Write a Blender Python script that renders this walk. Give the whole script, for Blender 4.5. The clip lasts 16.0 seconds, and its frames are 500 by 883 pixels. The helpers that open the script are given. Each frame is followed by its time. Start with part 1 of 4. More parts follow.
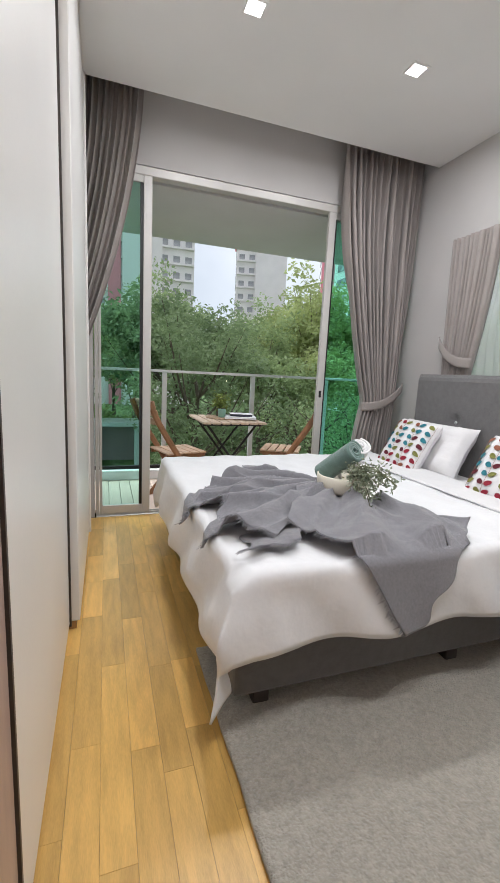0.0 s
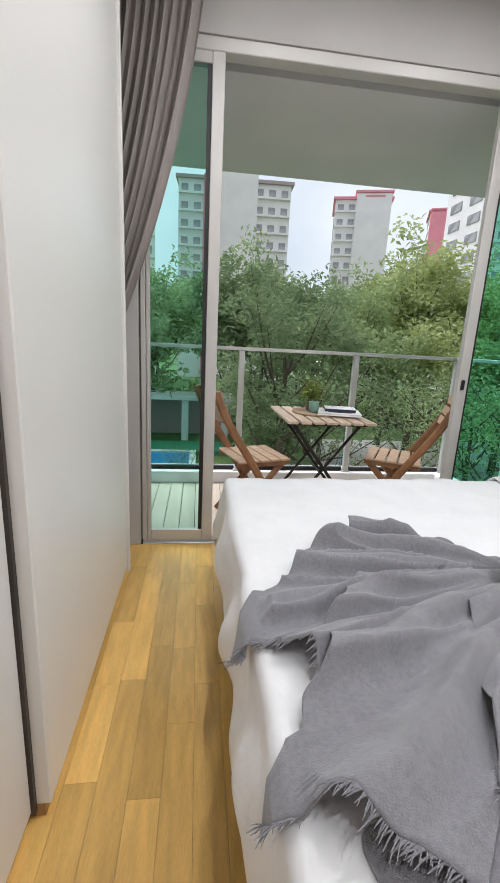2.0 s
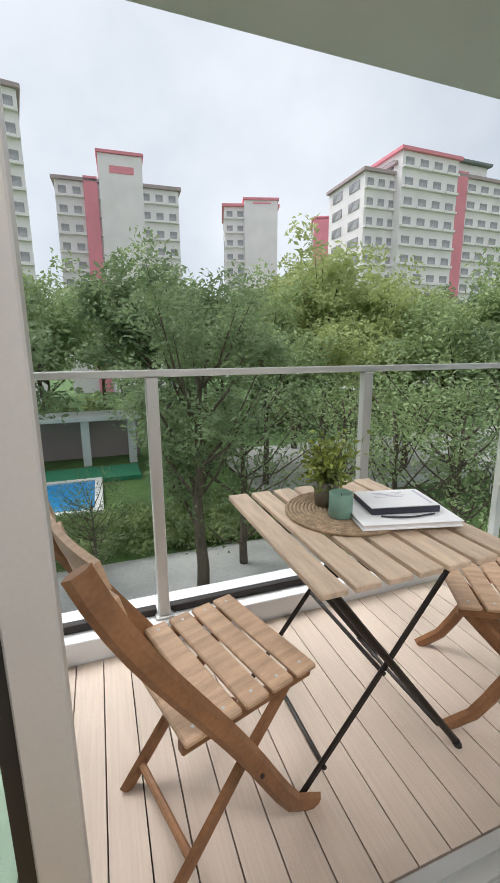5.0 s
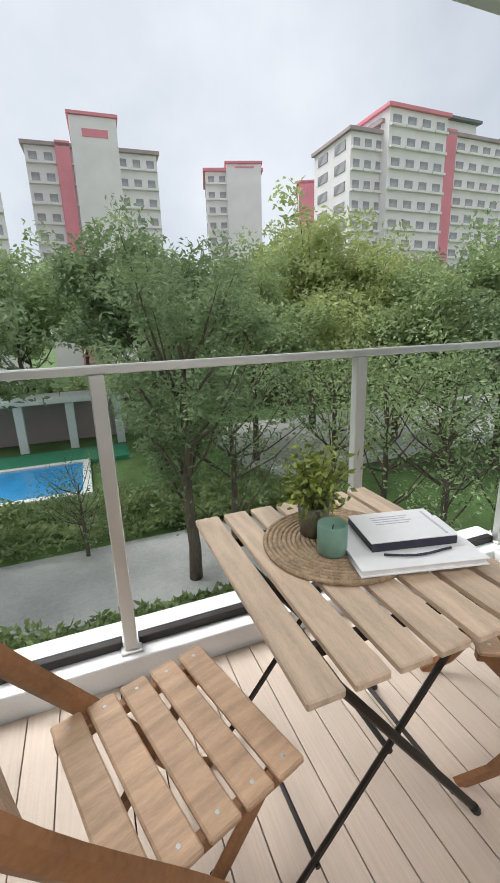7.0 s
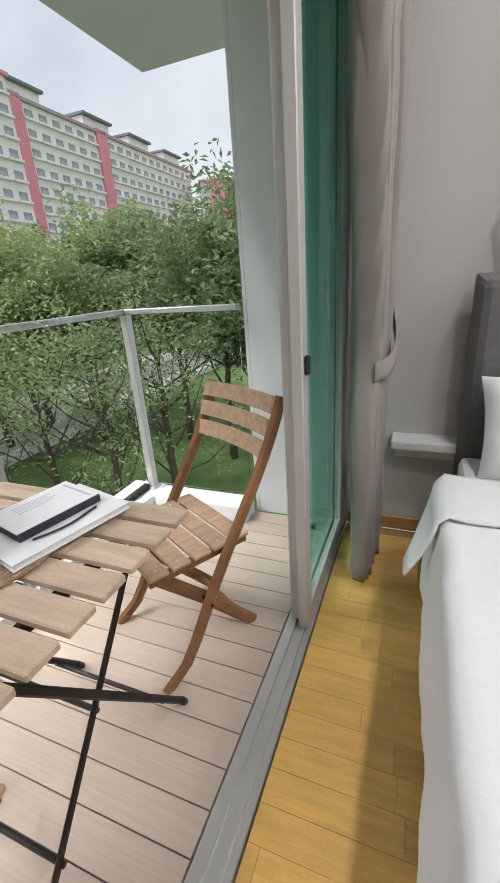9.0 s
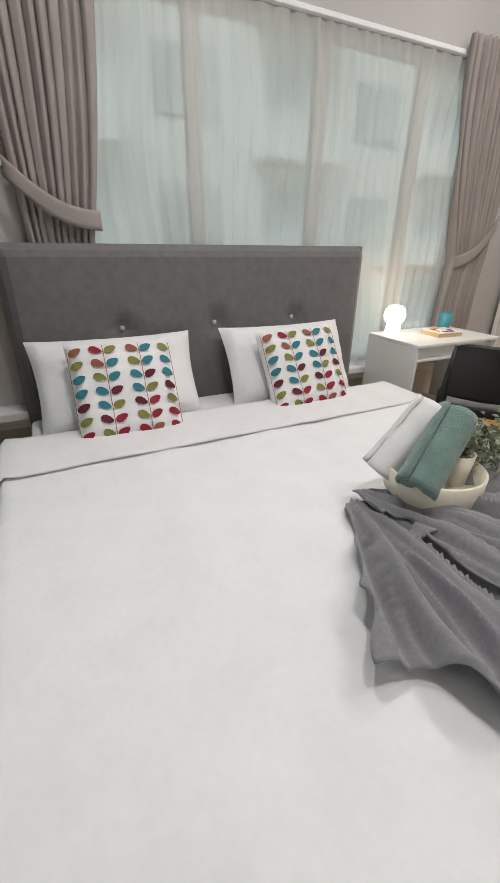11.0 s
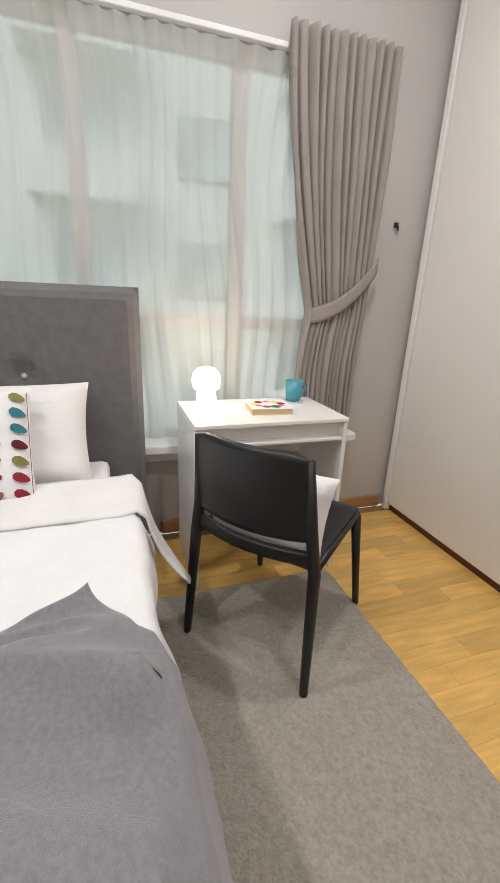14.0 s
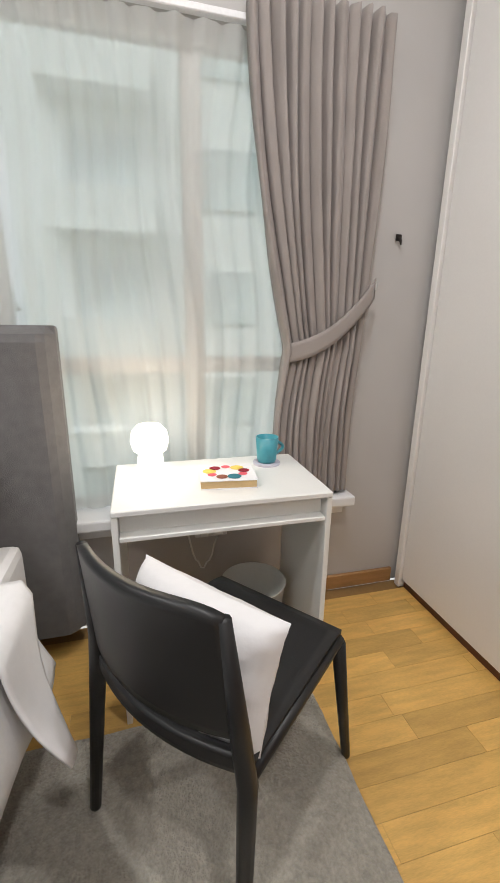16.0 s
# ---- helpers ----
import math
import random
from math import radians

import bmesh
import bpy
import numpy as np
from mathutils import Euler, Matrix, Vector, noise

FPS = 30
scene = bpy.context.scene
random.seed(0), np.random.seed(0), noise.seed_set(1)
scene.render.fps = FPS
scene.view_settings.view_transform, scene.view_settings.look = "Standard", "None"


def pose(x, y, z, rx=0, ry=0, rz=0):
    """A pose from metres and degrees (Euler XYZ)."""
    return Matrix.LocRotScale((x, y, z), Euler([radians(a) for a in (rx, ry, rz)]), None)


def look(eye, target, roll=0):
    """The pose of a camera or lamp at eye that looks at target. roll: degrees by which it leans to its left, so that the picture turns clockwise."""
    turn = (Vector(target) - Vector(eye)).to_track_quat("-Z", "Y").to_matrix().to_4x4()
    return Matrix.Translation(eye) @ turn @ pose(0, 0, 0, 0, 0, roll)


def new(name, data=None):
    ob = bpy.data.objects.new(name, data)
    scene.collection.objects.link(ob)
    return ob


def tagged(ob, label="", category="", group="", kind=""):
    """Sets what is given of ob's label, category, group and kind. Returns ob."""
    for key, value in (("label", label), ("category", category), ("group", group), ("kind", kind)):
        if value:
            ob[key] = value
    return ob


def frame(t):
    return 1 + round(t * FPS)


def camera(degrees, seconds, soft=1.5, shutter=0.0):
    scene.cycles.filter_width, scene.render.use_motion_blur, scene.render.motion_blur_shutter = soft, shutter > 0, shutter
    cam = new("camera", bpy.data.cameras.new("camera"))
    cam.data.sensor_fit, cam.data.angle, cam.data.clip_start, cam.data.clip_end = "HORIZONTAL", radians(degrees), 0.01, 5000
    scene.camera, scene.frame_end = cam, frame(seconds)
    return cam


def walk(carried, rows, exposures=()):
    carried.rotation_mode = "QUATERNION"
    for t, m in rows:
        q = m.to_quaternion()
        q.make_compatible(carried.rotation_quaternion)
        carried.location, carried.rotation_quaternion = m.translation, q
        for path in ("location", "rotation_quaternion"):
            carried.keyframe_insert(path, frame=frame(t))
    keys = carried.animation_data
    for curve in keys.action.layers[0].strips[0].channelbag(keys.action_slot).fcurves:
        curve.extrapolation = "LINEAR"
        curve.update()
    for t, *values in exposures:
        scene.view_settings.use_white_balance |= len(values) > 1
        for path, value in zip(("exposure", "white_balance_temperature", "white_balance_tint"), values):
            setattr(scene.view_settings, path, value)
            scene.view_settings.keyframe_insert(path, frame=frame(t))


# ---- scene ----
cam = camera(62.2, 16.0)
PATH = [
    (0, (1.128, 0.549, 1.164), (1.817, 2.504, 0.829), 2.8),
    (0.5, (1.186, 0.642, 1.221), (1.726, 2.630, 0.810), 2.1),
    (1, (1.240, 0.880, 1.225), (1.759, 2.879, 0.849), 1.8),
    (1.5, (1.294, 1.207, 1.228), (1.777, 3.210, 0.828), 1.3),
    (2, (1.361, 1.537, 1.200), (1.627, 3.563, 0.718), 2.9),
    (2.5, (1.418, 1.863, 1.230), (1.685, 3.884, 0.729), 1.0),
    (3, (1.409, 2.219, 1.228), (1.793, 4.222, 0.733), 0.8),
    (3.5, (1.389, 2.560, 1.184), (1.828, 4.562, 0.728), 1.6),
    (4, (1.460, 2.880, 1.252), (1.967, 4.855, 0.779), -0.7),
    (4.5, (1.499, 3.173, 1.228), (2.212, 5.095, 0.807), -0.3),
    (6.8, (1.675, 3.662, 1.275), (2.238, 5.601, 0.696), -1.4),
    (7, (1.692, 3.656, 1.277), (2.420, 5.542, 0.709), -1.9),
    (7.5, (1.740, 3.666, 1.281), (2.850, 5.361, 0.729), -3.3),
    (8, (1.765, 3.648, 1.292), (3.163, 5.104, 0.709), -4.1),
    (8.5, (1.767, 3.600, 1.275), (3.395, 4.763, 0.632), -4.5),
    (9, (1.735, 3.567, 1.263), (3.540, 4.330, 0.509), -4.1),
    (9.5, (1.674, 3.510, 1.255), (3.561, 3.826, 0.387), -3.3),
    (10, (1.655, 3.426, 1.278), (3.417, 3.310, 0.338), -1.9),
    (10.2, (1.606, 3.453, 1.290), (3.327, 3.071, 0.346), -1.0),
    (12.3, (1.573, 2.507, 1.151), (3.139, 1.572, 0.330), 1.3),
    (12.5, (1.610, 2.396, 1.165), (3.185, 1.457, 0.367), 1.3),
    (13, (1.661, 2.133, 1.175), (3.305, 1.256, 0.448), 1.5),
    (13.5, (1.710, 1.929, 1.204), (3.503, 1.127, 0.463), 2.1),
    (14, (1.745, 1.707, 1.202), (3.624, 1.057, 0.527), 2.4),
    (14.5, (1.826, 1.539, 1.216), (3.748, 0.983, 0.578), 2.1),
    (15, (1.927, 1.444, 1.251), (3.855, 0.932, 0.594), 1.6),
    (15.5, (2.030, 1.350, 1.243), (3.977, 0.899, 0.602), 1.2),
    (16, (2.124, 1.323, 1.245), (4.077, 0.798, 0.678), 0.9),
]
walk(cam, [(t, look(eye, target, roll)) for t, eye, target, roll in PATH],
     [(0, 0.16, 6150, 10), (3.0, 0.16, 6200, 9), (4.5, 0.12, 6300, 9), (7.0, 0.06, 6350, 9), (8.0, 0.1, 6300, 9), (9.0, 0.12, 6350, 10), (9.5, -0.1, 6400, 10), (10.0, -0.3, 6450, 10), (12.5, -0.05, 6600, 10), (16.0, 0.05, 6450, 10)])

# ---- world and light ----
world = bpy.data.worlds.new("overcast")
scene.world = world
world.use_nodes = True
wn, wl = world.node_tree.nodes, world.node_tree.links
wn.clear()
sky = wn.new("ShaderNodeTexSky")
sky.sky_type, sky.sun_disc = "NISHITA", False
sky.sun_elevation, sky.sun_rotation = radians(57), radians(-43)
tc = wn.new("ShaderNodeTexCoord")
cl = wn.new("ShaderNodeTexNoise")
cl.inputs["Scale"].default_value, cl.inputs["Detail"].default_value = 2.2, 5
wl.new(tc.outputs["Generated"], cl.inputs["Vector"])
cr = wn.new("ShaderNodeValToRGB")
cr.color_ramp.elements[0].position, cr.color_ramp.elements[0].color = 0.32, (0.60, 0.64, 0.69, 1)
cr.color_ramp.elements[1].position, cr.color_ramp.elements[1].color = 0.62, (0.86, 0.88, 0.91, 1)
wl.new(cl.outputs["Fac"], cr.inputs["Fac"])
bg1, bg2, mx = wn.new("ShaderNodeBackground"), wn.new("ShaderNodeBackground"), wn.new("ShaderNodeMixShader")
bg1.inputs["Strength"].default_value = 0.10
bg2.inputs["Strength"].default_value = 1.08
mx.inputs["Fac"].default_value = 0.88
wl.new(sky.outputs["Color"], bg1.inputs["Color"])
wl.new(cr.outputs["Color"], bg2.inputs["Color"])
wl.new(bg1.outputs[0], mx.inputs[1])
wl.new(bg2.outputs[0], mx.inputs[2])
wo = wn.new("ShaderNodeOutputWorld")
wl.new(mx.outputs[0], wo.inputs["Surface"])

sun = new("sun", bpy.data.lights.new("sun", "SUN"))
sun.data.energy, sun.data.angle, sun.data.color = 3.1, radians(40), (1, 0.98, 0.95)
sun.matrix_world = look((-12, 13, 27), (0, 0, 0))


def area_lamp(name, m, w, h, power, color=(1, 1, 1)):
    ob = new(name, bpy.data.lights.new(name, "AREA"))
    ob.data.shape, ob.data.size, ob.data.size_y, ob.data.energy, ob.data.color = "RECTANGLE", w, h, power, color
    ob.matrix_world = m
    return ob


# ---- materials ----
def mat(name, color, rough=0.6, var=0.08, scale=8.0, bump=0.0, bscale=60.0, metal=0.0, stretch=(1, 1, 1), rnd=0.0, sheen=0.0, coat=0.0, color2=None, detail=4):
    m = bpy.data.materials.new(name)
    m.use_nodes = True
    n, l = m.node_tree.nodes, m.node_tree.links
    b = n["Principled BSDF"]
    b.inputs["Roughness"].default_value, b.inputs["Metallic"].default_value = rough, metal
    b.inputs["Sheen Weight"].default_value, b.inputs["Coat Weight"].default_value = sheen, coat
    co, mp = n.new("ShaderNodeTexCoord"), n.new("ShaderNodeMapping")
    mp.inputs["Scale"].default_value = stretch
    l.new(co.outputs["Object"], mp.inputs["Vector"])
    src = mp.outputs["Vector"]
    if rnd:
        oi, ad = n.new("ShaderNodeObjectInfo"), n.new("ShaderNodeVectorMath")
        ad.operation = "ADD"
        mu = n.new("ShaderNodeMath")
        mu.operation = "MULTIPLY"
        mu.inputs[1].default_value = 37.0
        l.new(oi.outputs["Random"], mu.inputs[0])
        l.new(src, ad.inputs[0])
        l.new(mu.outputs[0], ad.inputs[1])
        src = ad.outputs[0]
    n1, n2 = n.new("ShaderNodeTexNoise"), n.new("ShaderNodeTexNoise")
    n1.inputs["Scale"].default_value, n1.inputs["Detail"].default_value = scale, detail
    n2.inputs["Scale"].default_value, n2.inputs["Detail"].default_value = bscale, 3
    l.new(src, n1.inputs["Vector"])
    l.new(src, n2.inputs["Vector"])
    mixf = n.new("ShaderNodeMath")
    mixf.operation = "MULTIPLY_ADD"
    mixf.inputs[1].default_value, mixf.inputs[2].default_value = 0.65, 0.0
    l.new(n1.outputs["Fac"], mixf.inputs[0])
    m2 = n.new("ShaderNodeMath")
    m2.operation = "MULTIPLY_ADD"
    m2.inputs[1].default_value = 0.35
    l.new(n2.outputs["Fac"], m2.inputs[0])
    l.new(mixf.outputs[0], m2.inputs[2])
    r = n.new("ShaderNodeValToRGB")
    c2 = color2 or tuple(min(1, c * (1 + var)) for c in color)
    c1 = tuple(c * (1 - var) for c in color)
    r.color_ramp.elements[0].position, r.color_ramp.elements[0].color = 0.36, (*c1, 1)
    r.color_ramp.elements[1].position, r.color_ramp.elements[1].color = 0.64, (*c2, 1)
    l.new(m2.outputs[0], r.inputs["Fac"])
    out = r.outputs["Color"]
    if rnd:
        hs = n.new("ShaderNodeHueSaturation")
        mr = n.new("ShaderNodeMapRange")
        mr.inputs["To Min"].default_value, mr.inputs["To Max"].default_value = 1 - rnd, 1 + rnd
        l.new(oi.outputs["Random"], mr.inputs["Value"])
        l.new(mr.outputs["Result"], hs.inputs["Value"])
        l.new(out, hs.inputs["Color"])
        out = hs.outputs["Color"]
    l.new(out, b.inputs["Base Color"])
    if bump:
        bp = n.new("ShaderNodeBump")
        bp.inputs["Strength"].default_value, bp.inputs["Distance"].default_value = bump, 0.01
        l.new(n2.outputs["Fac"], bp.inputs["Height"])
        l.new(bp.outputs["Normal"], b.inputs["Normal"])
    return m


def glass_mat(name, color, rough=0.0):
    m = bpy.data.materials.new(name)
    m.use_nodes = True
    b = m.node_tree.nodes["Principled BSDF"]
    b.inputs["Base Color"].default_value = (*color, 1)
    b.inputs["Roughness"].default_value, b.inputs["Transmission Weight"].default_value, b.inputs["IOR"].default_value = rough, 1, 1.08
    return m


def glow_mat(name, color, strength):
    m = bpy.data.materials.new(name)
    m.use_nodes = True
    b = m.node_tree.nodes["Principled BSDF"]
    b.inputs["Base Color"].default_value = (*color, 1)
    b.inputs["Emission Color"].default_value, b.inputs["Emission Strength"].default_value = (*color, 1), strength
    return m


def cloth_thin(name, color, clear, trans):
    m = bpy.data.materials.new(name)
    m.use_nodes = True
    n, l = m.node_tree.nodes, m.node_tree.links
    n.remove(n["Principled BSDF"])
    d, t, tr = n.new("ShaderNodeBsdfDiffuse"), n.new("ShaderNodeBsdfTranslucent"), n.new("ShaderNodeBsdfTransparent")
    d.inputs["Color"].default_value = t.inputs["Color"].default_value = (*color, 1)
    a, b = n.new("ShaderNodeMixShader"), n.new("ShaderNodeMixShader")
    a.inputs["Fac"].default_value, b.inputs["Fac"].default_value = trans, clear
    co, no, mr = n.new("ShaderNodeTexCoord"), n.new("ShaderNodeTexNoise"), n.new("ShaderNodeMapRange")
    no.inputs["Scale"].default_value = 500
    mr.inputs["To Min"].default_value, mr.inputs["To Max"].default_value = clear - 0.12, clear + 0.12
    l.new(co.outputs["Object"], no.inputs["Vector"])
    l.new(no.outputs["Fac"], mr.inputs["Value"])
    l.new(mr.outputs["Result"], b.inputs["Fac"])
    l.new(d.outputs[0], a.inputs[1])
    l.new(t.outputs[0], a.inputs[2])
    l.new(a.outputs[0], b.inputs[1])
    l.new(tr.outputs[0], b.inputs[2])
    l.new(b.outputs[0], n["Material Output"].inputs["Surface"])
    return m


def leaf_mat(name, c1, c2, scale):
    m = mat(name, c1, 0.6, 0.25, scale, color2=c2)
    n, l = m.node_tree.nodes, m.node_tree.links
    bs, t, mx_ = n["Principled BSDF"], n.new("ShaderNodeBsdfTranslucent"), n.new("ShaderNodeMixShader")
    mx_.inputs["Fac"].default_value = 0.4
    l.new(bs.inputs["Base Color"].links[0].from_socket, t.inputs["Color"])
    l.new(bs.outputs[0], mx_.inputs[1])
    l.new(t.outputs[0], mx_.inputs[2])
    l.new(mx_.outputs[0], n["Material Output"].inputs["Surface"])
    return m


M = {
    "wall": mat("grey_wall_paint", (0.49, 0.472, 0.462), 0.8, 0.03, 3, 0.05, 300),
    "ceiling": mat("ceiling_paint", (0.78, 0.77, 0.76), 0.85, 0.02, 2, 0.03, 300),
    "white_wall": mat("white_exterior_paint", (0.72, 0.72, 0.73), 0.8, 0.05, 2, 0.08, 200),
    "soffit": mat("soffit_paint", (0.60, 0.60, 0.60), 0.85, 0.04, 2, 0.05, 200),
    "wardrobe": mat("wardrobe_laminate", (0.78, 0.76, 0.74), 0.32, 0.02, 2, 0.02, 150),
    "end_panel": mat("pinkish_brown_laminate", (0.42, 0.30, 0.26), 0.4, 0.08, 6, 0.03, 60, stretch=(6, 6, 1)),
    "dark_gap": mat("dark_trim", (0.05, 0.04, 0.035), 0.5, 0.1),
    "brown_kick": mat("dark_brown_plinth", (0.10, 0.035, 0.02), 0.45, 0.15, 6, 0, 60, stretch=(1, 8, 8)),
    "floor": mat("oak_parquet", (0.70, 0.43, 0.125), 0.28, 0.14, 6, 0.04, 60, stretch=(7, 1, 1), rnd=0.17, coat=0.15),
    "floor_base": mat("floor_joint", (0.33, 0.19, 0.07), 0.7, 0.1),
    "skirting": mat("oak_skirting", (0.40, 0.22, 0.09), 0.4, 0.15, 6, 0.04, 80, stretch=(6, 1, 6)),
    "deck": mat("composite_decking", (0.54, 0.44, 0.365), 0.65, 0.07, 5, 0.2, 60, stretch=(30, 1, 1), rnd=0.05),
    "deck_base": mat("deck_void", (0.03, 0.025, 0.02), 0.9, 0.1),
    "alu": mat("silver_aluminium", (0.58, 0.58, 0.57), 0.38, 0.04, 5, 0.02, 200, metal=0.55),
    "alu_frame": mat("frame_powder_coat", (0.55, 0.53, 0.51), 0.45, 0.04, 5, 0.02, 200, metal=0.2),
    "black": mat("black_gasket", (0.015, 0.015, 0.016), 0.5, 0.1),
    "kerb": mat("white_kerb_paint", (0.80, 0.80, 0.82), 0.6, 0.06, 4, 0.06, 120),
    "teal_glass": glass_mat("green_tinted_glass", (0.60, 0.94, 0.86)),
    "rail_glass": glass_mat("clear_rail_glass", (0.95, 0.975, 0.97)),
    "window_glass": glass_mat("window_glass", (0.90, 0.98, 0.975)),
    "curtain": mat("taupe_curtain_cloth", (0.30, 0.265, 0.25), 0.85, 0.07, 6, 0.15, 400, sheen=0.2),
    "sheer": cloth_thin("white_sheer_voile", (0.90, 0.90, 0.88), 0.36, 0.6),
    "linen": mat("white_bed_linen", (0.80, 0.80, 0.815), 0.85, 0.03, 7, 0.12, 50, sheen=0.2),
    "sheet": mat("white_cotton", (0.78, 0.77, 0.78), 0.85, 0.03, 9, 0.15, 40, sheen=0.2),
    "throw": mat("grey_woven_throw", (0.215, 0.21, 0.23), 0.95, 0.13, 110, 0.35, 420, sheen=0.4),
    "upholstery": mat("grey_bed_fabric", (0.145, 0.14, 0.14), 0.9, 0.1, 30, 0.3, 400, sheen=0.2),
    "rug": mat("grey_pile_rug", (0.395, 0.37, 0.315), 0.98, 0.17, 70, 1.0, 130, sheen=0.3),
    "teak": mat("acacia_slats", (0.48, 0.32, 0.21), 0.55, 0.2, 7, 0.06, 90, stretch=(1, 7, 7), rnd=0.10),
    "teak_y": mat("acacia_table_slats", (0.55, 0.42, 0.31), 0.55, 0.18, 7, 0.06, 90, stretch=(7, 1, 7), rnd=0.10),
    "teak_dark": mat("stained_acacia_frame", (0.27, 0.13, 0.06), 0.5, 0.25, 10, 0.05, 90, rnd=0.06),
    "iron": mat("black_steel", (0.025, 0.02, 0.018), 0.45, 0.15, 20, 0.05, 200, metal=0.4),
    "jute": mat("jute_coil", (0.36, 0.26, 0.17), 0.95, 0.3, 60, 0.6, 180),
    "sage": mat("sage_cotton", (0.15, 0.24, 0.215), 0.95, 0.15, 30, 0.5, 250, sheen=0.4),
    "candle": mat("sage_ceramic", (0.17, 0.30, 0.24), 0.35, 0.1, 8),
    "cream": mat("cream_ceramic", (0.74, 0.69, 0.58), 0.4, 0.04, 6, 0.02, 60),
    "leaf": mat("leaf_green", (0.13, 0.20, 0.035), 0.55, 0.45, 12, color2=(0.30, 0.36, 0.06)),
    "eucalyptus": mat("dusty_leaf", (0.20, 0.25, 0.14), 0.7, 0.35, 20, color2=(0.42, 0.46, 0.34)),
    "stem": mat("green_stem", (0.12, 0.12, 0.05), 0.7, 0.2),
    "pot": mat("glass_pot", (0.16, 0.15, 0.12), 0.2, 0.2, 10),
    "paper": mat("white_paper", (0.80, 0.80, 0.82), 0.7, 0.03, 4),
    "ink": mat("dark_ink", (0.03, 0.03, 0.05), 0.5, 0.1),
    "lilac": mat("lilac_print", (0.55, 0.53, 0.62), 0.6, 0.12, 6),
    "plastic": mat("black_plastic", (0.012, 0.012, 0.013), 0.42, 0.1, 10, 0.05, 300),
    "desk": mat("white_desk_foil", (0.82, 0.82, 0.80), 0.28, 0.015, 3, 0.02, 100),
    "lamp_glow": glow_mat("lit_opal_glass", (1.0, 0.93, 0.82), 2.4),
    "light_glow": glow_mat("lit_downlight", (1.0, 0.97, 0.93), 7.0),
    "mug": mat("blue_stoneware", (0.06, 0.30, 0.37), 0.3, 0.08, 8),
    "bin": mat("white_bin_plastic", (0.72, 0.73, 0.70), 0.35, 0.03),
    "cord": mat("white_cord", (0.75, 0.75, 0.73), 0.5, 0.03),
    "red": mat("red_print", (0.26, 0.012, 0.03), 0.85, 0.1, 20),
    "darkred": mat("maroon_print", (0.10, 0.008, 0.018), 0.85, 0.1, 20),
    "olive": mat("olive_print", (0.20, 0.20, 0.05), 0.85, 0.1, 20),
    "tealp": mat("teal_print", (0.025, 0.17, 0.22), 0.85, 0.1, 20),
    "orange": mat("rust_print", (0.27, 0.09, 0.05), 0.85, 0.1, 20),
    "pinkp": mat("coral_print", (0.75, 0.12, 0.16), 0.6, 0.1, 20),
    "yellowp": mat("yellow_print", (0.78, 0.60, 0.12), 0.6, 0.1, 20),
    "bookedge": mat("book_page_edges", (0.62, 0.44, 0.22), 0.8, 0.1, 40, stretch=(1, 1, 30)),
    # block_wall and block_window are slightly paler, with distance haze put into the colour
    "block_wall": mat("block_facade_paint", (0.88, 0.83, 0.84), 0.85, 0.06, 0.3, 0.05, 5),
    "block_pink": mat("block_pink_paint", (0.80, 0.30, 0.36), 0.85, 0.08, 0.3, 0.05, 5),
    "block_roof": mat("block_roof_slab", (0.45, 0.36, 0.37), 0.85, 0.1, 0.3),
    "dark_roof": mat("dark_roof_sheet", (0.20, 0.22, 0.22), 0.8, 0.1, 0.4),
    "block_window": mat("block_window_glass", (0.36, 0.35, 0.37), 0.25, 0.5, 0.5),
    "near_wall": mat("neighbour_facade_paint", (0.72, 0.74, 0.74), 0.8, 0.05, 0.5),
    "near_window": mat("neighbour_window_glass", (0.44, 0.51, 0.52), 0.2, 0.3, 0.5),
    "grass": mat("lawn", (0.10, 0.17, 0.05), 0.95, 0.35, 0.7, 0.5, 12),
    "path": mat("stone_path", (0.46, 0.45, 0.43), 0.9, 0.15, 0.8, 0.2, 10),
    "water": mat("pool_water", (0.05, 0.30, 0.62), 0.08, 0.15, 1.5, 0.15, 6),
    "pool_edge": mat("pool_coping", (0.72, 0.72, 0.70), 0.7, 0.08, 2),
    "bark": mat("tree_bark", (0.12, 0.095, 0.07), 0.95, 0.3, 5, 0.6, 20, stretch=(1, 1, 0.3)),
    "crown_a": leaf_mat("foliage_dark", (0.15, 0.23, 0.10), (0.36, 0.45, 0.24), 0.9),
    "crown_b": leaf_mat("foliage_mid", (0.24, 0.34, 0.13), (0.48, 0.58, 0.30), 0.9),
    "crown_c": leaf_mat("foliage_light", (0.34, 0.42, 0.13), (0.60, 0.66, 0.32), 0.9),
    "hedge": leaf_mat("hedge_leaves", (0.16, 0.24, 0.075), (0.38, 0.46, 0.2), 0.9),
    "green_mat": mat("pool_deck_green", (0.05, 0.26, 0.14), 0.9, 0.1, 1.5),
}


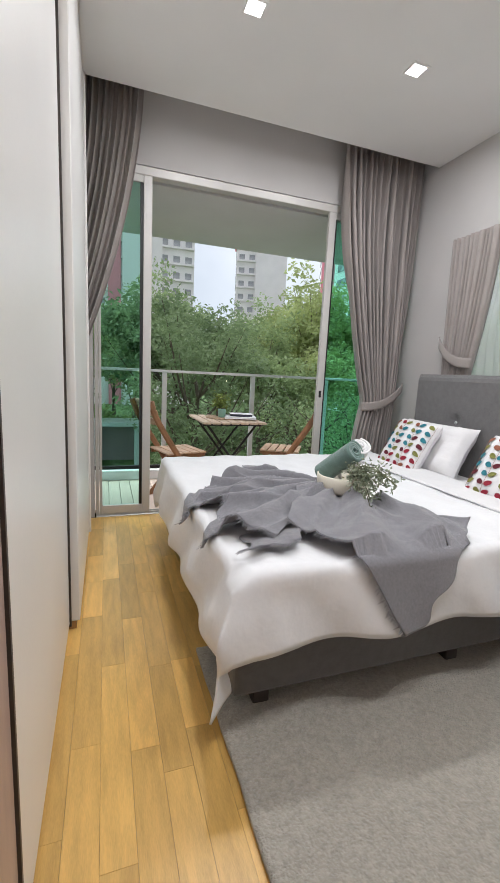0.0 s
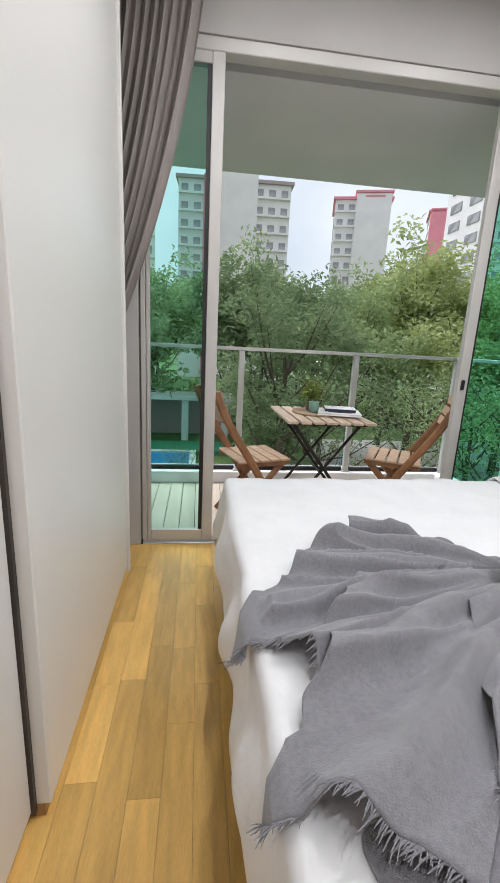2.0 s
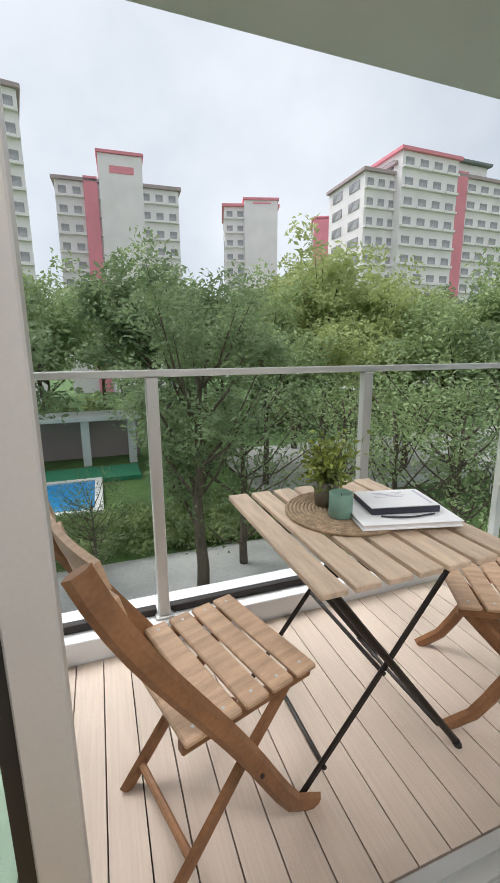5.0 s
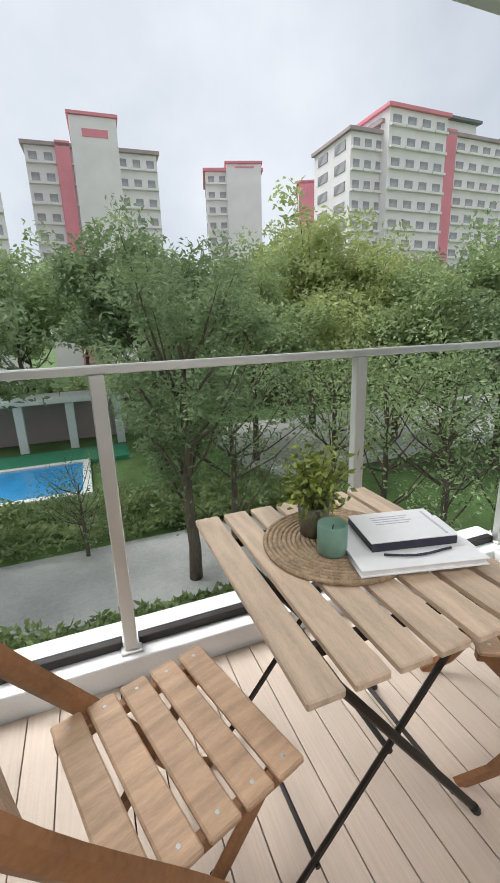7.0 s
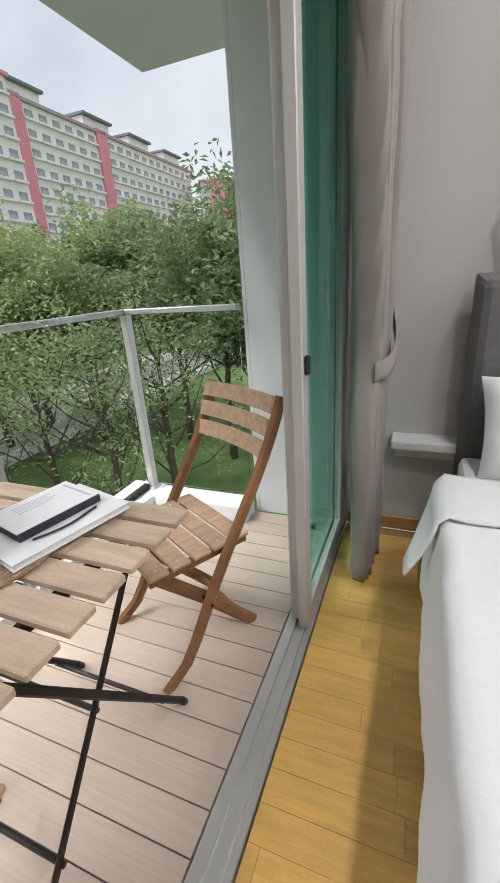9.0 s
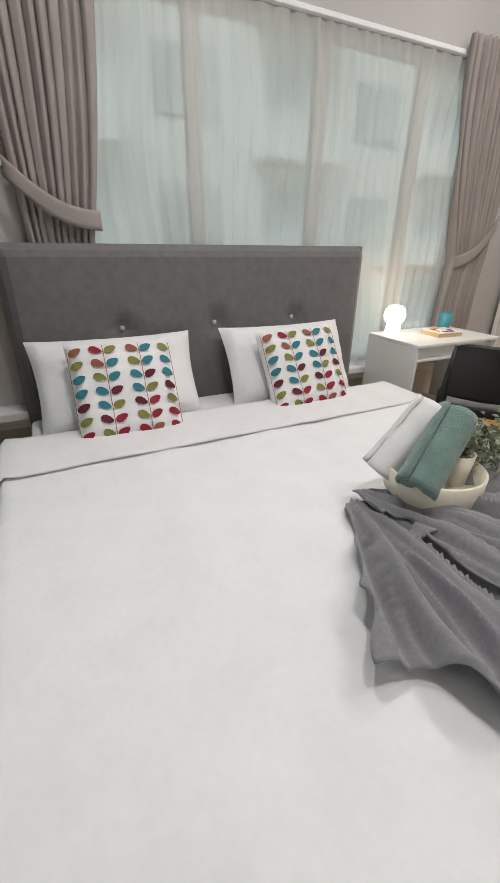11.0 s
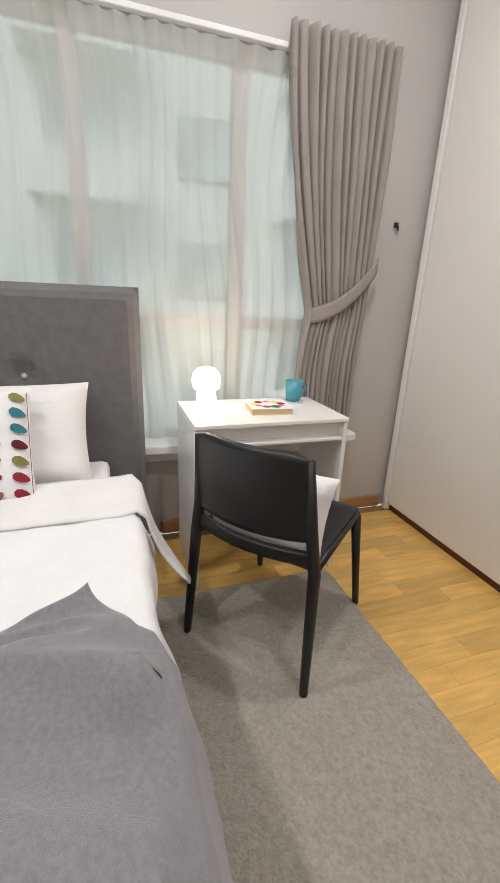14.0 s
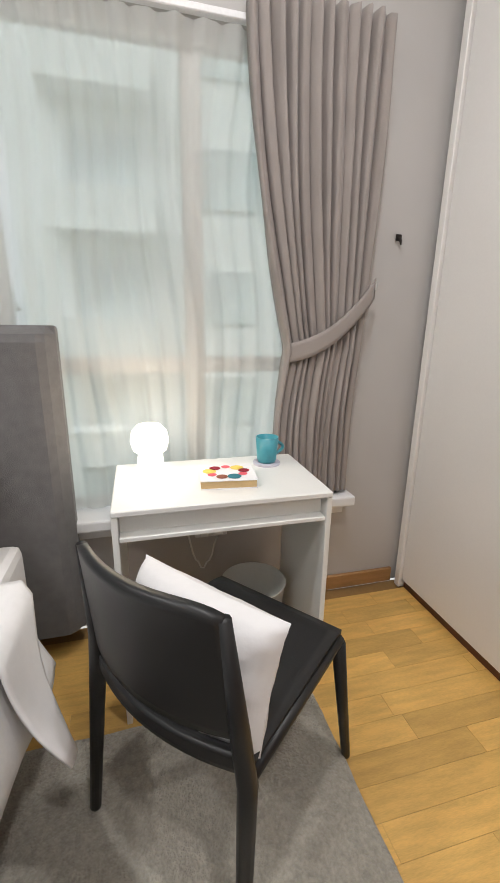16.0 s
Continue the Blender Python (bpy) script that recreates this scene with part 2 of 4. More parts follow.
# ---- mesh helpers ----
class Geo:
    def __init__(self):
        self.v, self.f, self.m = [], [], Matrix.Identity(4)

    def add(self, vs, fs):
        k = len(self.v)
        self.v += [tuple(self.m @ Vector(p)) for p in vs]
        self.f += [tuple(i + k for i in f) for f in fs]
        return self

    def box(self, x0, x1, y0, y1, z0, z1, c=0.0):
        if not c:
            vs = [(x, y, z) for z in (z0, z1) for y in (y0, y1) for x in (x0, x1)]
            return self.add(vs, [(0, 2, 3, 1), (4, 5, 7, 6), (0, 1, 5, 4), (2, 6, 7, 3), (0, 4, 6, 2), (1, 3, 7, 5)])
        bm = bmesh.new()
        bmesh.ops.create_cube(bm, size=1)
        for v in bm.verts:
            v.co = ((x0 + x1) / 2 + v.co.x * (x1 - x0), (y0 + y1) / 2 + v.co.y * (y1 - y0), (z0 + z1) / 2 + v.co.z * (z1 - z0))
        bmesh.ops.bevel(bm, geom=bm.edges[:], offset=c, segments=2 if c > 0.006 else 1, profile=0.5, affect="EDGES")
        bm.verts.index_update()
        self.add([v.co for v in bm.verts], [[v.index for v in f.verts] for f in bm.faces])
        bm.free()
        return self

    def tube(self, pts, r, n=8, flat=1.0, caps=True):
        """A tube along points; r a radius or one for each point; flat squeezes it sideways."""
        pts = [Vector(p) for p in pts]
        rs = r if isinstance(r, (list, tuple)) else [r] * len(pts)
        vs, fs = [], []
        side = None
        for i, p in enumerate(pts):
            d = (pts[min(i + 1, len(pts) - 1)] - pts[max(i - 1, 0)]).normalized()
            if side is None:
                side = d.cross(Vector((0, 0, 1)))
                if side.length < 0.05:
                    side = d.cross(Vector((0, 1, 0)))
            side = (side - d * side.dot(d)).normalized()
            up = side.cross(d)
            for k in range(n):
                a = 2 * math.pi * (k + 0.5) / n
                vs.append(p + side * math.cos(a) * rs[i] * flat + up * math.sin(a) * rs[i])
        for i in range(len(pts) - 1):
            for k in range(n):
                a, b = i * n + k, i * n + (k + 1) % n
                fs.append((a, b, b + n, a + n))
        if caps:
            fs.append(tuple(range(n))[::-1])
            fs.append(tuple(range((len(pts) - 1) * n, len(pts) * n)))
        return self.add(vs, fs)

    def lathe(self, prof, n=24, at=(0, 0, 0)):
        vs, fs = [], []
        for r, z in prof:
            for k in range(n):
                a = 2 * math.pi * k / n
                vs.append((at[0] + r * math.cos(a), at[1] + r * math.sin(a), at[2] + z))
        for i in range(len(prof) - 1):
            for k in range(n):
                a, b = i * n + k, i * n + (k + 1) % n
                fs.append((a, b, b + n, a + n))
        return self.add(vs, fs)

    def grid(self, fn, nu, nv):
        vs = [fn(i / nu, j / nv) for j in range(nv + 1) for i in range(nu + 1)]
        w = nu + 1
        return self.add(vs, [(j * w + i, j * w + i + 1, (j + 1) * w + i + 1, (j + 1) * w + i) for j in range(nv) for i in range(nu)])

    def mesh(self, name, smooth=False):
        me = bpy.data.meshes.new(name)
        me.from_pydata(self.v, [], self.f)
        if smooth:
            me.shade_smooth()
        me.update()
        return me


def part(name, geo, material, parent=None, label="", smooth=False, thick=0.0):
    ob = new(name, geo.mesh(name, smooth) if isinstance(geo, Geo) else geo)
    if not ob.data.materials:
        ob.data.materials.append(M[material])
    if parent:
        ob.parent = parent
    if thick:
        s = ob.modifiers.new("thick", "SOLIDIFY")
        s.thickness = thick
        s.offset = 0
    return tagged(ob, label)


def thing(name, m, label, category, group="", kind=""):
    ob = new(name)
    ob.empty_display_size = 0.1
    ob.matrix_world = m
    return tagged(ob, label, category, group, kind)


def struct(name, geo, material, label, category, **kw):
    return tagged(part(name, geo, material, None, label, **kw), "", category, "", "structure")


def B(*a, c=0.0):
    return Geo().box(*a, c=c)


I4 = pose(0, 0, 0)
CEIL = 2.92

# ---- the room ----
# wardrobe face x = 1.0, east wall x = 3.74, south wardrobe face y = 0.12, door plane y = 3.91
struct("wall_north", B(0.3, 1.04, 3.87, 4.05, 0, 3.12).box(1.04, 3.74, 3.87, 4.05, 2.60, 3.12).box(3.66, 3.74, 3.87, 4.05, 0, 2.60), "wall", "grey painted wall above and beside the balcony door", "wall")
struct("wall_east", B(3.74, 3.92, -0.9, 0.62, 0, 3.12).box(3.74, 3.92, 3.20, 4.37, 0, 3.12).box(3.74, 3.92, 0.62, 3.20, 0, 0.50).box(3.74, 3.92, 0.62, 3.20, 2.19, 3.12), "wall", "grey painted wall round the wide window", "wall")
struct("wall_south", B(0.3, 3.74, -1.02, -0.9, 0, 3.12), "wall", "grey painted wall at the room's entrance", "wall")
struct("wall_west", B(0.18, 0.3, -1.02, 4.05, 0, 3.12), "wall", "grey painted wall behind the long wardrobe", "wall")
struct("fin_wall", B(3.716, 3.738, 4.055, 4.37, 0, 2.56).box(3.716, 3.93, 4.372, 4.39, 0, 2.56), "white_wall", "white plastered side wall of the balcony", "wall")
# added wall, out of sight, where the balcony really runs on westwards
struct("balcony_wall_west", B(-0.70, -0.56, 4.055, 5.24, 0, 2.56), "white_wall", "unseen plastered wall added at the balcony's other end", "wall")
struct("ceiling", B(0.3, 3.74, -0.9, 3.60, CEIL, 3.12).box(0.3, 3.74, 3.60, 3.87, 3.09, 3.12), "ceiling", "white plaster ceiling with a curtain recess", "ceiling")
struct("balcony_slab", B(-1.5, 4.62, 4.055, 5.35, 2.56, 2.80), "soffit", "grey concrete balcony slab overhead", "balcony slab")
struct("outer_wall", B(-1.5, 0.17, 3.95, 4.05, -6, 9).box(-1.5, 4.6, 4.06, 4.2, 2.81, 9).box(0.86, 3.92, 3.9, 4.05, -6, -0.3), "white_wall", "white outer wall of the apartment block", "wall")

floor = struct("floor", B(0.3, 3.74, -0.9, 3.87, -0.12, -0.012), "floor_base", "honey oak parquet strip floor", "floor")
deck = struct("balcony_deck", B(-0.56, 3.72, 4.052, 5.0, -0.15, -0.03).box(1.05, 3.655, 3.98, 4.052, -0.15, -0.03), "deck_base", "pale brown composite balcony decking", "decking")
struct("door_track", B(1.05, 3.66, 3.872, 3.976, -0.12, 0.004, c=0.003).box(1.05, 3.66, 3.895, 3.903, 0.004, 0.018).box(1.05, 3.66, 3.935, 3.943, 0.004, 0.018), "alu", "silver aluminium sliding door track in the floor", "door track")
struct("kerb", B(-0.56, 3.72, 5.0, 5.24, -0.15, 0.10, c=0.008).box(3.56, 3.71, 4.40, 4.998, -0.15, 0.098, c=0.008), "kerb", "white painted balcony kerb under the glass rail", "kerb")
struct("skirting_east", B(3.722, 3.74, 0.14, 1.5, 0, 0.075, c=0.004), "skirting", "oak skirting board along the window wall", "skirting")
struct("skirting_north_east", B(3.722, 3.74, 3.40, 3.86, 0, 0.075, c=0.004), "skirting", "oak skirting board beside the bed head", "skirting")
struct("window_sill", B(3.62, 3.80, 0.44, 3.66, 0.490, 0.535, c=0.008).box(3.69, 3.738, 0.46, 3.64, 0.43, 0.488, c=0.004), "white_wall", "white window sill ledge along the wall", "window sill")

# the sliding balcony door
door = thing("door_1", pose(0, 3.91, 0), "aluminium sliding balcony door standing open, with green tinted glass", "door", kind="structure")
part("head_frame", B(1.05, 3.66, -0.03, 0.05, 2.54, 2.60, c=0.004), "alu_frame", door)
part("door_jamb", B(1.05, 1.075, -0.03, 0.05, 0.02, 2.54, c=0.003), "alu_frame", door)
part("door_jamb", B(3.635, 3.66, -0.03, 0.05, 0.02, 2.54, c=0.003), "alu_frame", door)


def door_panel(x0, x1, y, stile_l, stile_r, gl, gr):
    p = part("door_panel", B(x0, x0 + stile_l, y - 0.018, y + 0.018, 0.02, 2.54, c=0.003).box(x1 - stile_r, x1, y - 0.018, y + 0.018, 0.02, 2.54, c=0.003).box(x0 + stile_l, x1 - stile_r, y - 0.016, y + 0.016, 0.02, 0.085, c=0.003).box(x0 + stile_l, x1 - stile_r, y - 0.016, y + 0.016, 2.49, 2.54, c=0.003), "alu_frame", door)
    g = part("pane", B(x0 + stile_l, x1 - stile_r, y - 0.003, y + 0.003, 0.085, 2.49), "teal_glass", p, "green tinted glass pane")
    g.visible_shadow = False
    if gl:
        part("gasket", B(x0 + stile_l, x0 + stile_l + 0.014, y - 0.010, y + 0.010, 0.086, 2.49), "black", p)
    if gr:
        part("gasket", B(x1 - stile_r - 0.022, x1 - stile_r, y - 0.010, y + 0.010, 0.086, 2.49), "black", p)
    return p


p1 = door_panel(1.078, 1.460, -0.01, 0.02, 0.062, False, True)
p2 = door_panel(2.915, 3.632, -0.01, 0.062, 0.02, True, False)
p3 = door_panel(2.95, 3.632, 0.03, 0.05, 0.02, True, False)
part("handle", B(2.93, 2.95, -0.045, -0.030, 0.99, 1.05, c=0.004), "black", p2, "black pull handle")

# the wide window with panes
win = thing("window_1", pose(3.83, 0, 0), "white framed window with clear panes behind a sheer curtain", "window", kind="structure")
part("window_frame", B(-0.03, 0.03, 0.62, 3.20, 0.5, 0.55, c=0.004).box(-0.03, 0.03, 0.62, 3.20, 2.14, 2.19, c=0.004).box(-0.03, 0.03, 0.62, 0.67, 0.55, 2.14, c=0.004).box(-0.03, 0.03, 3.15, 3.20, 0.55, 2.14, c=0.004), "alu_frame", win)
for y in (1.10, 1.78, 2.46):
    part("mullion", B(-0.028, 0.028, y - 0.035, y + 0.035, 0.55, 2.14, c=0.004), "alu_frame", win)
ys = (0.67, 1.065, 1.135, 1.745, 1.815, 2.425, 2.495, 3.15)
for a, b in zip(ys[::2], ys[1::2]):
    part("transom", B(-0.027, 0.027, a, b, 1.06, 1.12, c=0.004), "alu_frame", win)
    for z0, z1 in ((0.55, 1.06), (1.12, 2.14)):
        part("pane", B(-0.003, 0.003, a, b, z0, z1), "window_glass", win).visible_shadow = False

# ---- the wardrobes ----
ward = thing("wardrobe", pose(0, 0, 0), "long white built-in wardrobe with tall sliding doors", "wardrobe")
part("body", B(0.32, 0.925, -0.4, 3.56, 0.0, CEIL - 0.006), "wardrobe", ward)
part("end_panel", B(0.927, 0.966, -0.4, 1.283, 0.004, CEIL - 0.01, c=0.003), "end_panel", ward, "pinkish brown end panel")
part("door", B(0.927, 0.970, 1.296, 2.384, 0.035, CEIL - 0.01, c=0.004), "wardrobe", ward)
part("door", B(0.927, 1.012, 2.400, 3.555, 0.035, CEIL - 0.01, c=0.004), "wardrobe", ward)
# near-black strips stand in for the dark open gaps beside the doors
part("gap_strip", B(0.927, 0.978, 2.385, 2.3985, 0.02, CEIL - 0.01), "dark_gap", ward, "dark strip filling the gap between panels")
part("gap_strip", B(0.927, 0.972, 1.284, 1.295, 0.02, CEIL - 0.01), "dark_gap", ward, "dark strip filling the gap between panels")
part("side_panel", B(0.32, 1.024, 3.562, 3.585, 0.0, CEIL - 0.006, c=0.003), "wardrobe", ward)
part("plinth", B(0.927, 0.955, 1.296, 2.384, 0.0, 0.033), "skirting", ward)
part("plinth", B(0.927, 0.997, 2.400, 3.56, 0.0, 0.033), "skirting", ward)

ward2 = thing("wardrobe", pose(0, 0, 0), "white sliding-door wardrobe with a dark brown plinth beside the desk", "wardrobe")
part("body", B(1.92, 3.68, -0.52, 0.08, 0.0, CEIL - 0.006), "wardrobe", ward2)
for a, b, o in ((1.92, 2.78, 0.0), (2.786, 3.66, 0.003)):
    part("door", B(a, b, 0.083, 0.12 + o, 0.045, CEIL - 0.01, c=0.004), "wardrobe", ward2)
part("side_panel", B(3.664, 3.70, -0.52, 0.135, 0.0, CEIL - 0.006, c=0.003), "wardrobe", ward2)
part("plinth", B(1.92, 3.66, 0.083, 0.105, 0.0, 0.042), "brown_kick", ward2, "dark brown plinth")

# downlights; the pair at y = 1.0 is unseen, added to brighten the room
for x, y in ((1.824, 2.76), (2.81, 2.79), (1.7, 1.0), (2.75, 1.0)):
    d = thing("ceiling_light", pose(x, y, CEIL), "small square recessed ceiling downlight, switched on", "downlight", "ceiling downlights")
    part("frame", B(-0.055, 0.055, -0.055, -0.042, -0.006, 0.002).box(-0.055, 0.055, 0.042, 0.055, -0.006, 0.002).box(-0.055, -0.042, -0.042, 0.042, -0.006, 0.002).box(0.042, 0.055, -0.042, 0.042, -0.006, 0.002), "ceiling", d)
    part("diffuser", B(-0.041, 0.041, -0.041, 0.041, -0.004, 0.001), "light_glow", d)
    area_lamp("downlight_lamp", look((x, y, CEIL - 0.012), (x, y, 0)) , 0.10, 0.10, 15, (1, 0.98, 0.96))


# ---- curtains ----
def curtain_geo(y0t, y1t, ztop, zbot, tie, y0m, y1m, y0b, y1b, folds, amp, seed):
    """A pleated cloth hanging in the plane of local y; tie: height at which it is gathered."""
    def fn(u, v):
        z = ztop + (zbot - ztop) * v
        if z > tie:
            s = (ztop - z) / (ztop - tie)
            e = s ** 1.7
            a, b = y0t + (y0m - y0t) * e, y1t + (y1m - y1t) * e
        else:
            s = (tie - z) / max(1e-6, tie - zbot)
            e = math.sin(min(1, s * 1.6) * math.pi / 2)
            a, b = y0m + (y0b - y0m) * e, y1m + (y1b - y1m) * e
        w = u + 0.03 * noise.noise((u * 5, v * 2.2, seed))
        ph = 2 * math.pi * folds * w + 0.6 * noise.noise((u * 3, v * 3, seed + 5))
        k = amp * (0.75 + 0.5 * noise.noise((u * folds * 0.7, v * 1.5, seed + 9)))
        return (k * math.sin(ph) + 0.3 * k * math.sin(2.3 * ph + seed), a + (b - a) * u + 0.25 * k * math.cos(ph), z)
    return Geo().grid(fn, folds * 10, 60)


def curtain(m, label, args, tieband=None, material="curtain", group="", thick=0.002):
    c = thing("curtain", m, label, "curtain", group)
    part("cloth", curtain_geo(*args), material, c, smooth=True, thick=thick)
    if tieband:
        (a, za), (b, zb), d = tieband
        def fn(u, v):
            s = math.sin(math.pi * u)
            return (d * (0.35 + 0.65 * s ** 0.5) if s > 0 else d * 0.35, a + (b - a) * u, za + (zb - za) * u - 0.05 * math.sin(math.pi * u) + (v - 0.5) * 0.075)
        part("tieback", Geo().grid(fn, 16, 4), material, c, "matching cloth tieback", smooth=True, thick=0.006)
        part("hook", Geo().tube([(0.0, b, zb), (d * 0.5, b, zb), (d * 0.55, b, zb + 0.025)], 0.006, 6), "alu", c)
    return c


# hung along the door: local y runs along the wall, local x into the room
curtain(pose(0, 3.74, 0, 0, 0, -90), "taupe floor-length curtain gathered aside by the balcony door", (1.01, 1.38, 3.08, 0.03, 1.2, 0.68, 0.95, 0.68, 0.93, 9, 0.035, 1), None, group="balcony door curtains")
curtain(pose(0, 3.74, 0, 0, 0, -90), "taupe floor-length curtain tied back by the balcony door", (2.93, 3.70, 3.08, 0.03, 0.98, 3.30, 3.62, 3.22, 3.60, 14, 0.06, 2), ((3.27, 0.93), (3.69, 1.12), 0.085), group="balcony door curtains")
# hung along the window: local x faces the room on the west
curtain(pose(3.685, 0, 0, 0, 0, 0), "taupe curtain tied back at the end of the window", (0.40, 0.93, 2.26, 0.55, 1.16, 0.44, 0.76, 0.46, 0.80, 12, 0.036, 3), ((0.77, 1.14), (0.41, 1.39), -0.045), group="window curtains")
curtain(pose(3.685, 0, 0, 0, 0, 0), "taupe curtain tied back behind the bed head", (2.86, 3.28, 2.26, 0.55, 1.25, 2.98, 3.24, 2.96, 3.22, 10, 0.028, 4), ((2.95, 1.32), (3.29, 1.50), -0.06), group="window curtains")
curtain(pose(3.725, 0, 0), "sheer white voile curtain across the whole window", (0.52, 3.20, 2.17, 0.545, 0.6, 0.52, 3.20, 0.52, 3.20, 34, 0.012, 6), None, "sheer", thick=0.0)
rail = thing("curtain_rail", pose(3.70, 0, 2.18), "white curtain rail over the window", "curtain rail")
part("track", B(0.010, 0.038, 0.44, 3.32, 0.0, 0.022, c=0.003), "kerb", rail)

hk = thing("wall_hook", pose(3.735, 0.287, 1.59), "small dark hook on the grey wall", "hook")
part("plate", B(-0.006, 0.0, -0.013, 0.013, -0.010, 0.014, c=0.002), "iron", hk)
part("peg", Geo().tube([(-0.005, 0, 0), (-0.02, 0, -0.012), (-0.022, 0, -0.028)], [0.008, 0.006, 0.003], 6), "iron", hk)


# ---- the bed ----
BX0, BX1, BY0, BY1, BZ = 1.54, 3.54, 1.69, 3.42, 0.545
bed = thing("bed", pose(0, 0, 0), "grey upholstered double bed with a tall padded headboard", "bed")
part("base", B(1.53, 3.54, 1.735, 3.37, 0.07, 0.30, c=0.015), "upholstery", bed)
part("mattress", B(1.565, 3.54, 1.735, 3.38, 0.302, 0.525, c=0.03), "sheet", bed)
def head_fn(u, v):
    y, z = 1.575 + 1.81 * u, 0.12 + 1.115 * v
    e = min(1, 34 * min(u, 1 - u)) ** 0.5 * min(1, 26 * (1 - v)) ** 0.5
    dim = sum(math.exp(-((y - by) ** 2 + (z - 0.885) ** 2) / 0.0035) for by in (2.03, 2.48, 2.93))
    return (3.60 - 0.055 * e + 0.03 * dim, y, z)
part("headboard", B(3.60, 3.665, 1.575, 3.385, 0.10, 1.235, c=0.012).grid(head_fn, 72, 44), "upholstery", bed, smooth=False)
for by in (2.03, 2.48, 2.93):
    part("button", Geo().lathe([(0.0, 0.010), (0.008, 0.008), (0.013, 0.0), (0.012, -0.006)], 12, (0, 0, 0)), "alu", bed, "chrome button").matrix_local = pose(3.572, by, 0.885, 0, -90, 0)
for x in (1.64, 2.5, 3.4):
    for y in (1.78, 3.24):
        part("leg", B(x - 0.03, x + 0.03, y - 0.03, y + 0.03, 0.0, 0.07, c=0.004), "dark_gap", bed)


def drape(px, py, lift=0.0, wave=0.0, bot=0.06):
    """A point of cloth laid on the bed at plan (px, py): over an edge it hangs down."""
    z, x, y = BZ + lift, px, py
    lift = min(lift, 0.026) if (px < BX0 or py < BY0 or py > BY1) else lift
    over = 0.0
    if px < BX0:
        over = BX0 - px
        x = BX0 - min(over, 0.03) - 0.02 * min(1, over * 4) - wave * min(1, over * 4) - lift
    if py < BY0:
        o = BY0 - py
        y = BY0 - min(o, 0.03) - 0.02 * min(1, o * 4) - wave * min(1, o * 4) - lift
        over = max(over, o) + 0.12 * min(over, o)
    if py > BY1:
        o = py - BY1
        y = BY1 + min(o, 0.03) + 0.02 * min(1, o * 4) + wave * min(1, o * 4) + lift
        over = max(over, o) + 0.12 * min(over, o)
    both = min(max(0, BX0 - px), max(0, BY0 - py))
    x, y = x - 0.22 * both, y - 0.16 * both
    if over > 0:
        z = BZ + lift - max(0, over - 0.012) + 0.01 * (1 - min(1, over * 12))
    return (x, y, max(bot, z))


def duvet_fn(u, v):
    px, py = BX0 - 0.34 + (3.20 - BX0 + 0.34) * u, BY0 - 0.26 + (BY1 - BY0 + 0.61) * v
    if u < 0.17 and (v < 0.13):
        px -= 0.04
    w = 0.022 * noise.noise((px * 3.2, py * 3.2, 1.0)) + 0.02 * math.sin((px + py) * 13 + 2 * noise.noise((px * 2, py * 2, 4)))
    w *= 0.35 if py > BY1 else 1
    lift = 0.010 + 0.010 * noise.noise((px * 4, py * 4, 7)) + 0.005 * noise.noise((px * 13, py * 9, 3)) + 0.003 * abs(noise.noise((px * 22, py * 12, 11)))
    x, y, z = drape(px, py, lift, w + 0.012, 0.10 + 0.05 * noise.noise((px * 2, py * 2, 2)))
    return (x, y, z)


duv = tagged(part("duvet", Geo().grid(duvet_fn, 110, 120), "linen", None, "rumpled plain white duvet hanging over the bed's sides", smooth=True, thick=0.006), "", "duvet")


def fold_fn(u, v):
    py = BY0 - 0.25 + (BY1 - BY0 + 0.45) * v
    o = max(BY0 - py, py - BY1, 0)
    px = 2.92 + 0.30 * u * (1 - 3.4 * o) - 0.25 * o
    lift = 0.024 + 0.005 * noise.noise((px * 6, py * 5, 3)) + 0.005 * math.sin(u * math.pi)
    return drape(px, py, lift, 0.015 + 0.02 * noise.noise((px * 4, py * 4, 5)) + 0.38 * o)


tagged(part("folded_sheet", Geo().grid(fold_fn, 14, 90), "sheet", None, "white cotton sheet folded back over the duvet", smooth=True, thick=0.008), "", "bed sheet")


def throw_cloth(P, base, seed, freq, depth):
    """A four-cornered cloth whose folds fan out from where the tray holds it."""
    e = [Vector(p) for p in P]
    c = Vector((2.42, 2.52))
    def fn(u, v):
        p = (e[0] * (1 - u) + e[1] * u) * (1 - v) + (e[3] * (1 - u) + e[2] * u) * v
        p = p + Vector((noise.noise((u * 4, v * 4, seed)), noise.noise((u * 4, v * 4, seed + 3)))) * 0.06
        r = p - c
        a = math.atan2(r.y, r.x) % (2 * math.pi)
        near = min(1, r.length / 0.35)
        f = 0.5 + 0.5 * math.sin(a * freq + 2.6 * noise.noise((p.x * 3.2, p.y * 3.2, seed)) + 1.2 * r.length)
        g = 1 - abs(noise.noise((a * freq * 0.35 + 3, r.length * 1.6, seed + 5)))
        lift = base + depth * near * (0.8 * f ** 1.6 + 0.5 * g ** 5) + 0.010 * noise.noise((p.x * 7, p.y * 7, seed + 1)) + 0.003 * noise.noise((p.x * 22, p.y * 22, seed))
        return drape(p.x, p.y, max(0.022, lift), 0.036 + 0.02 * f)
    return fn


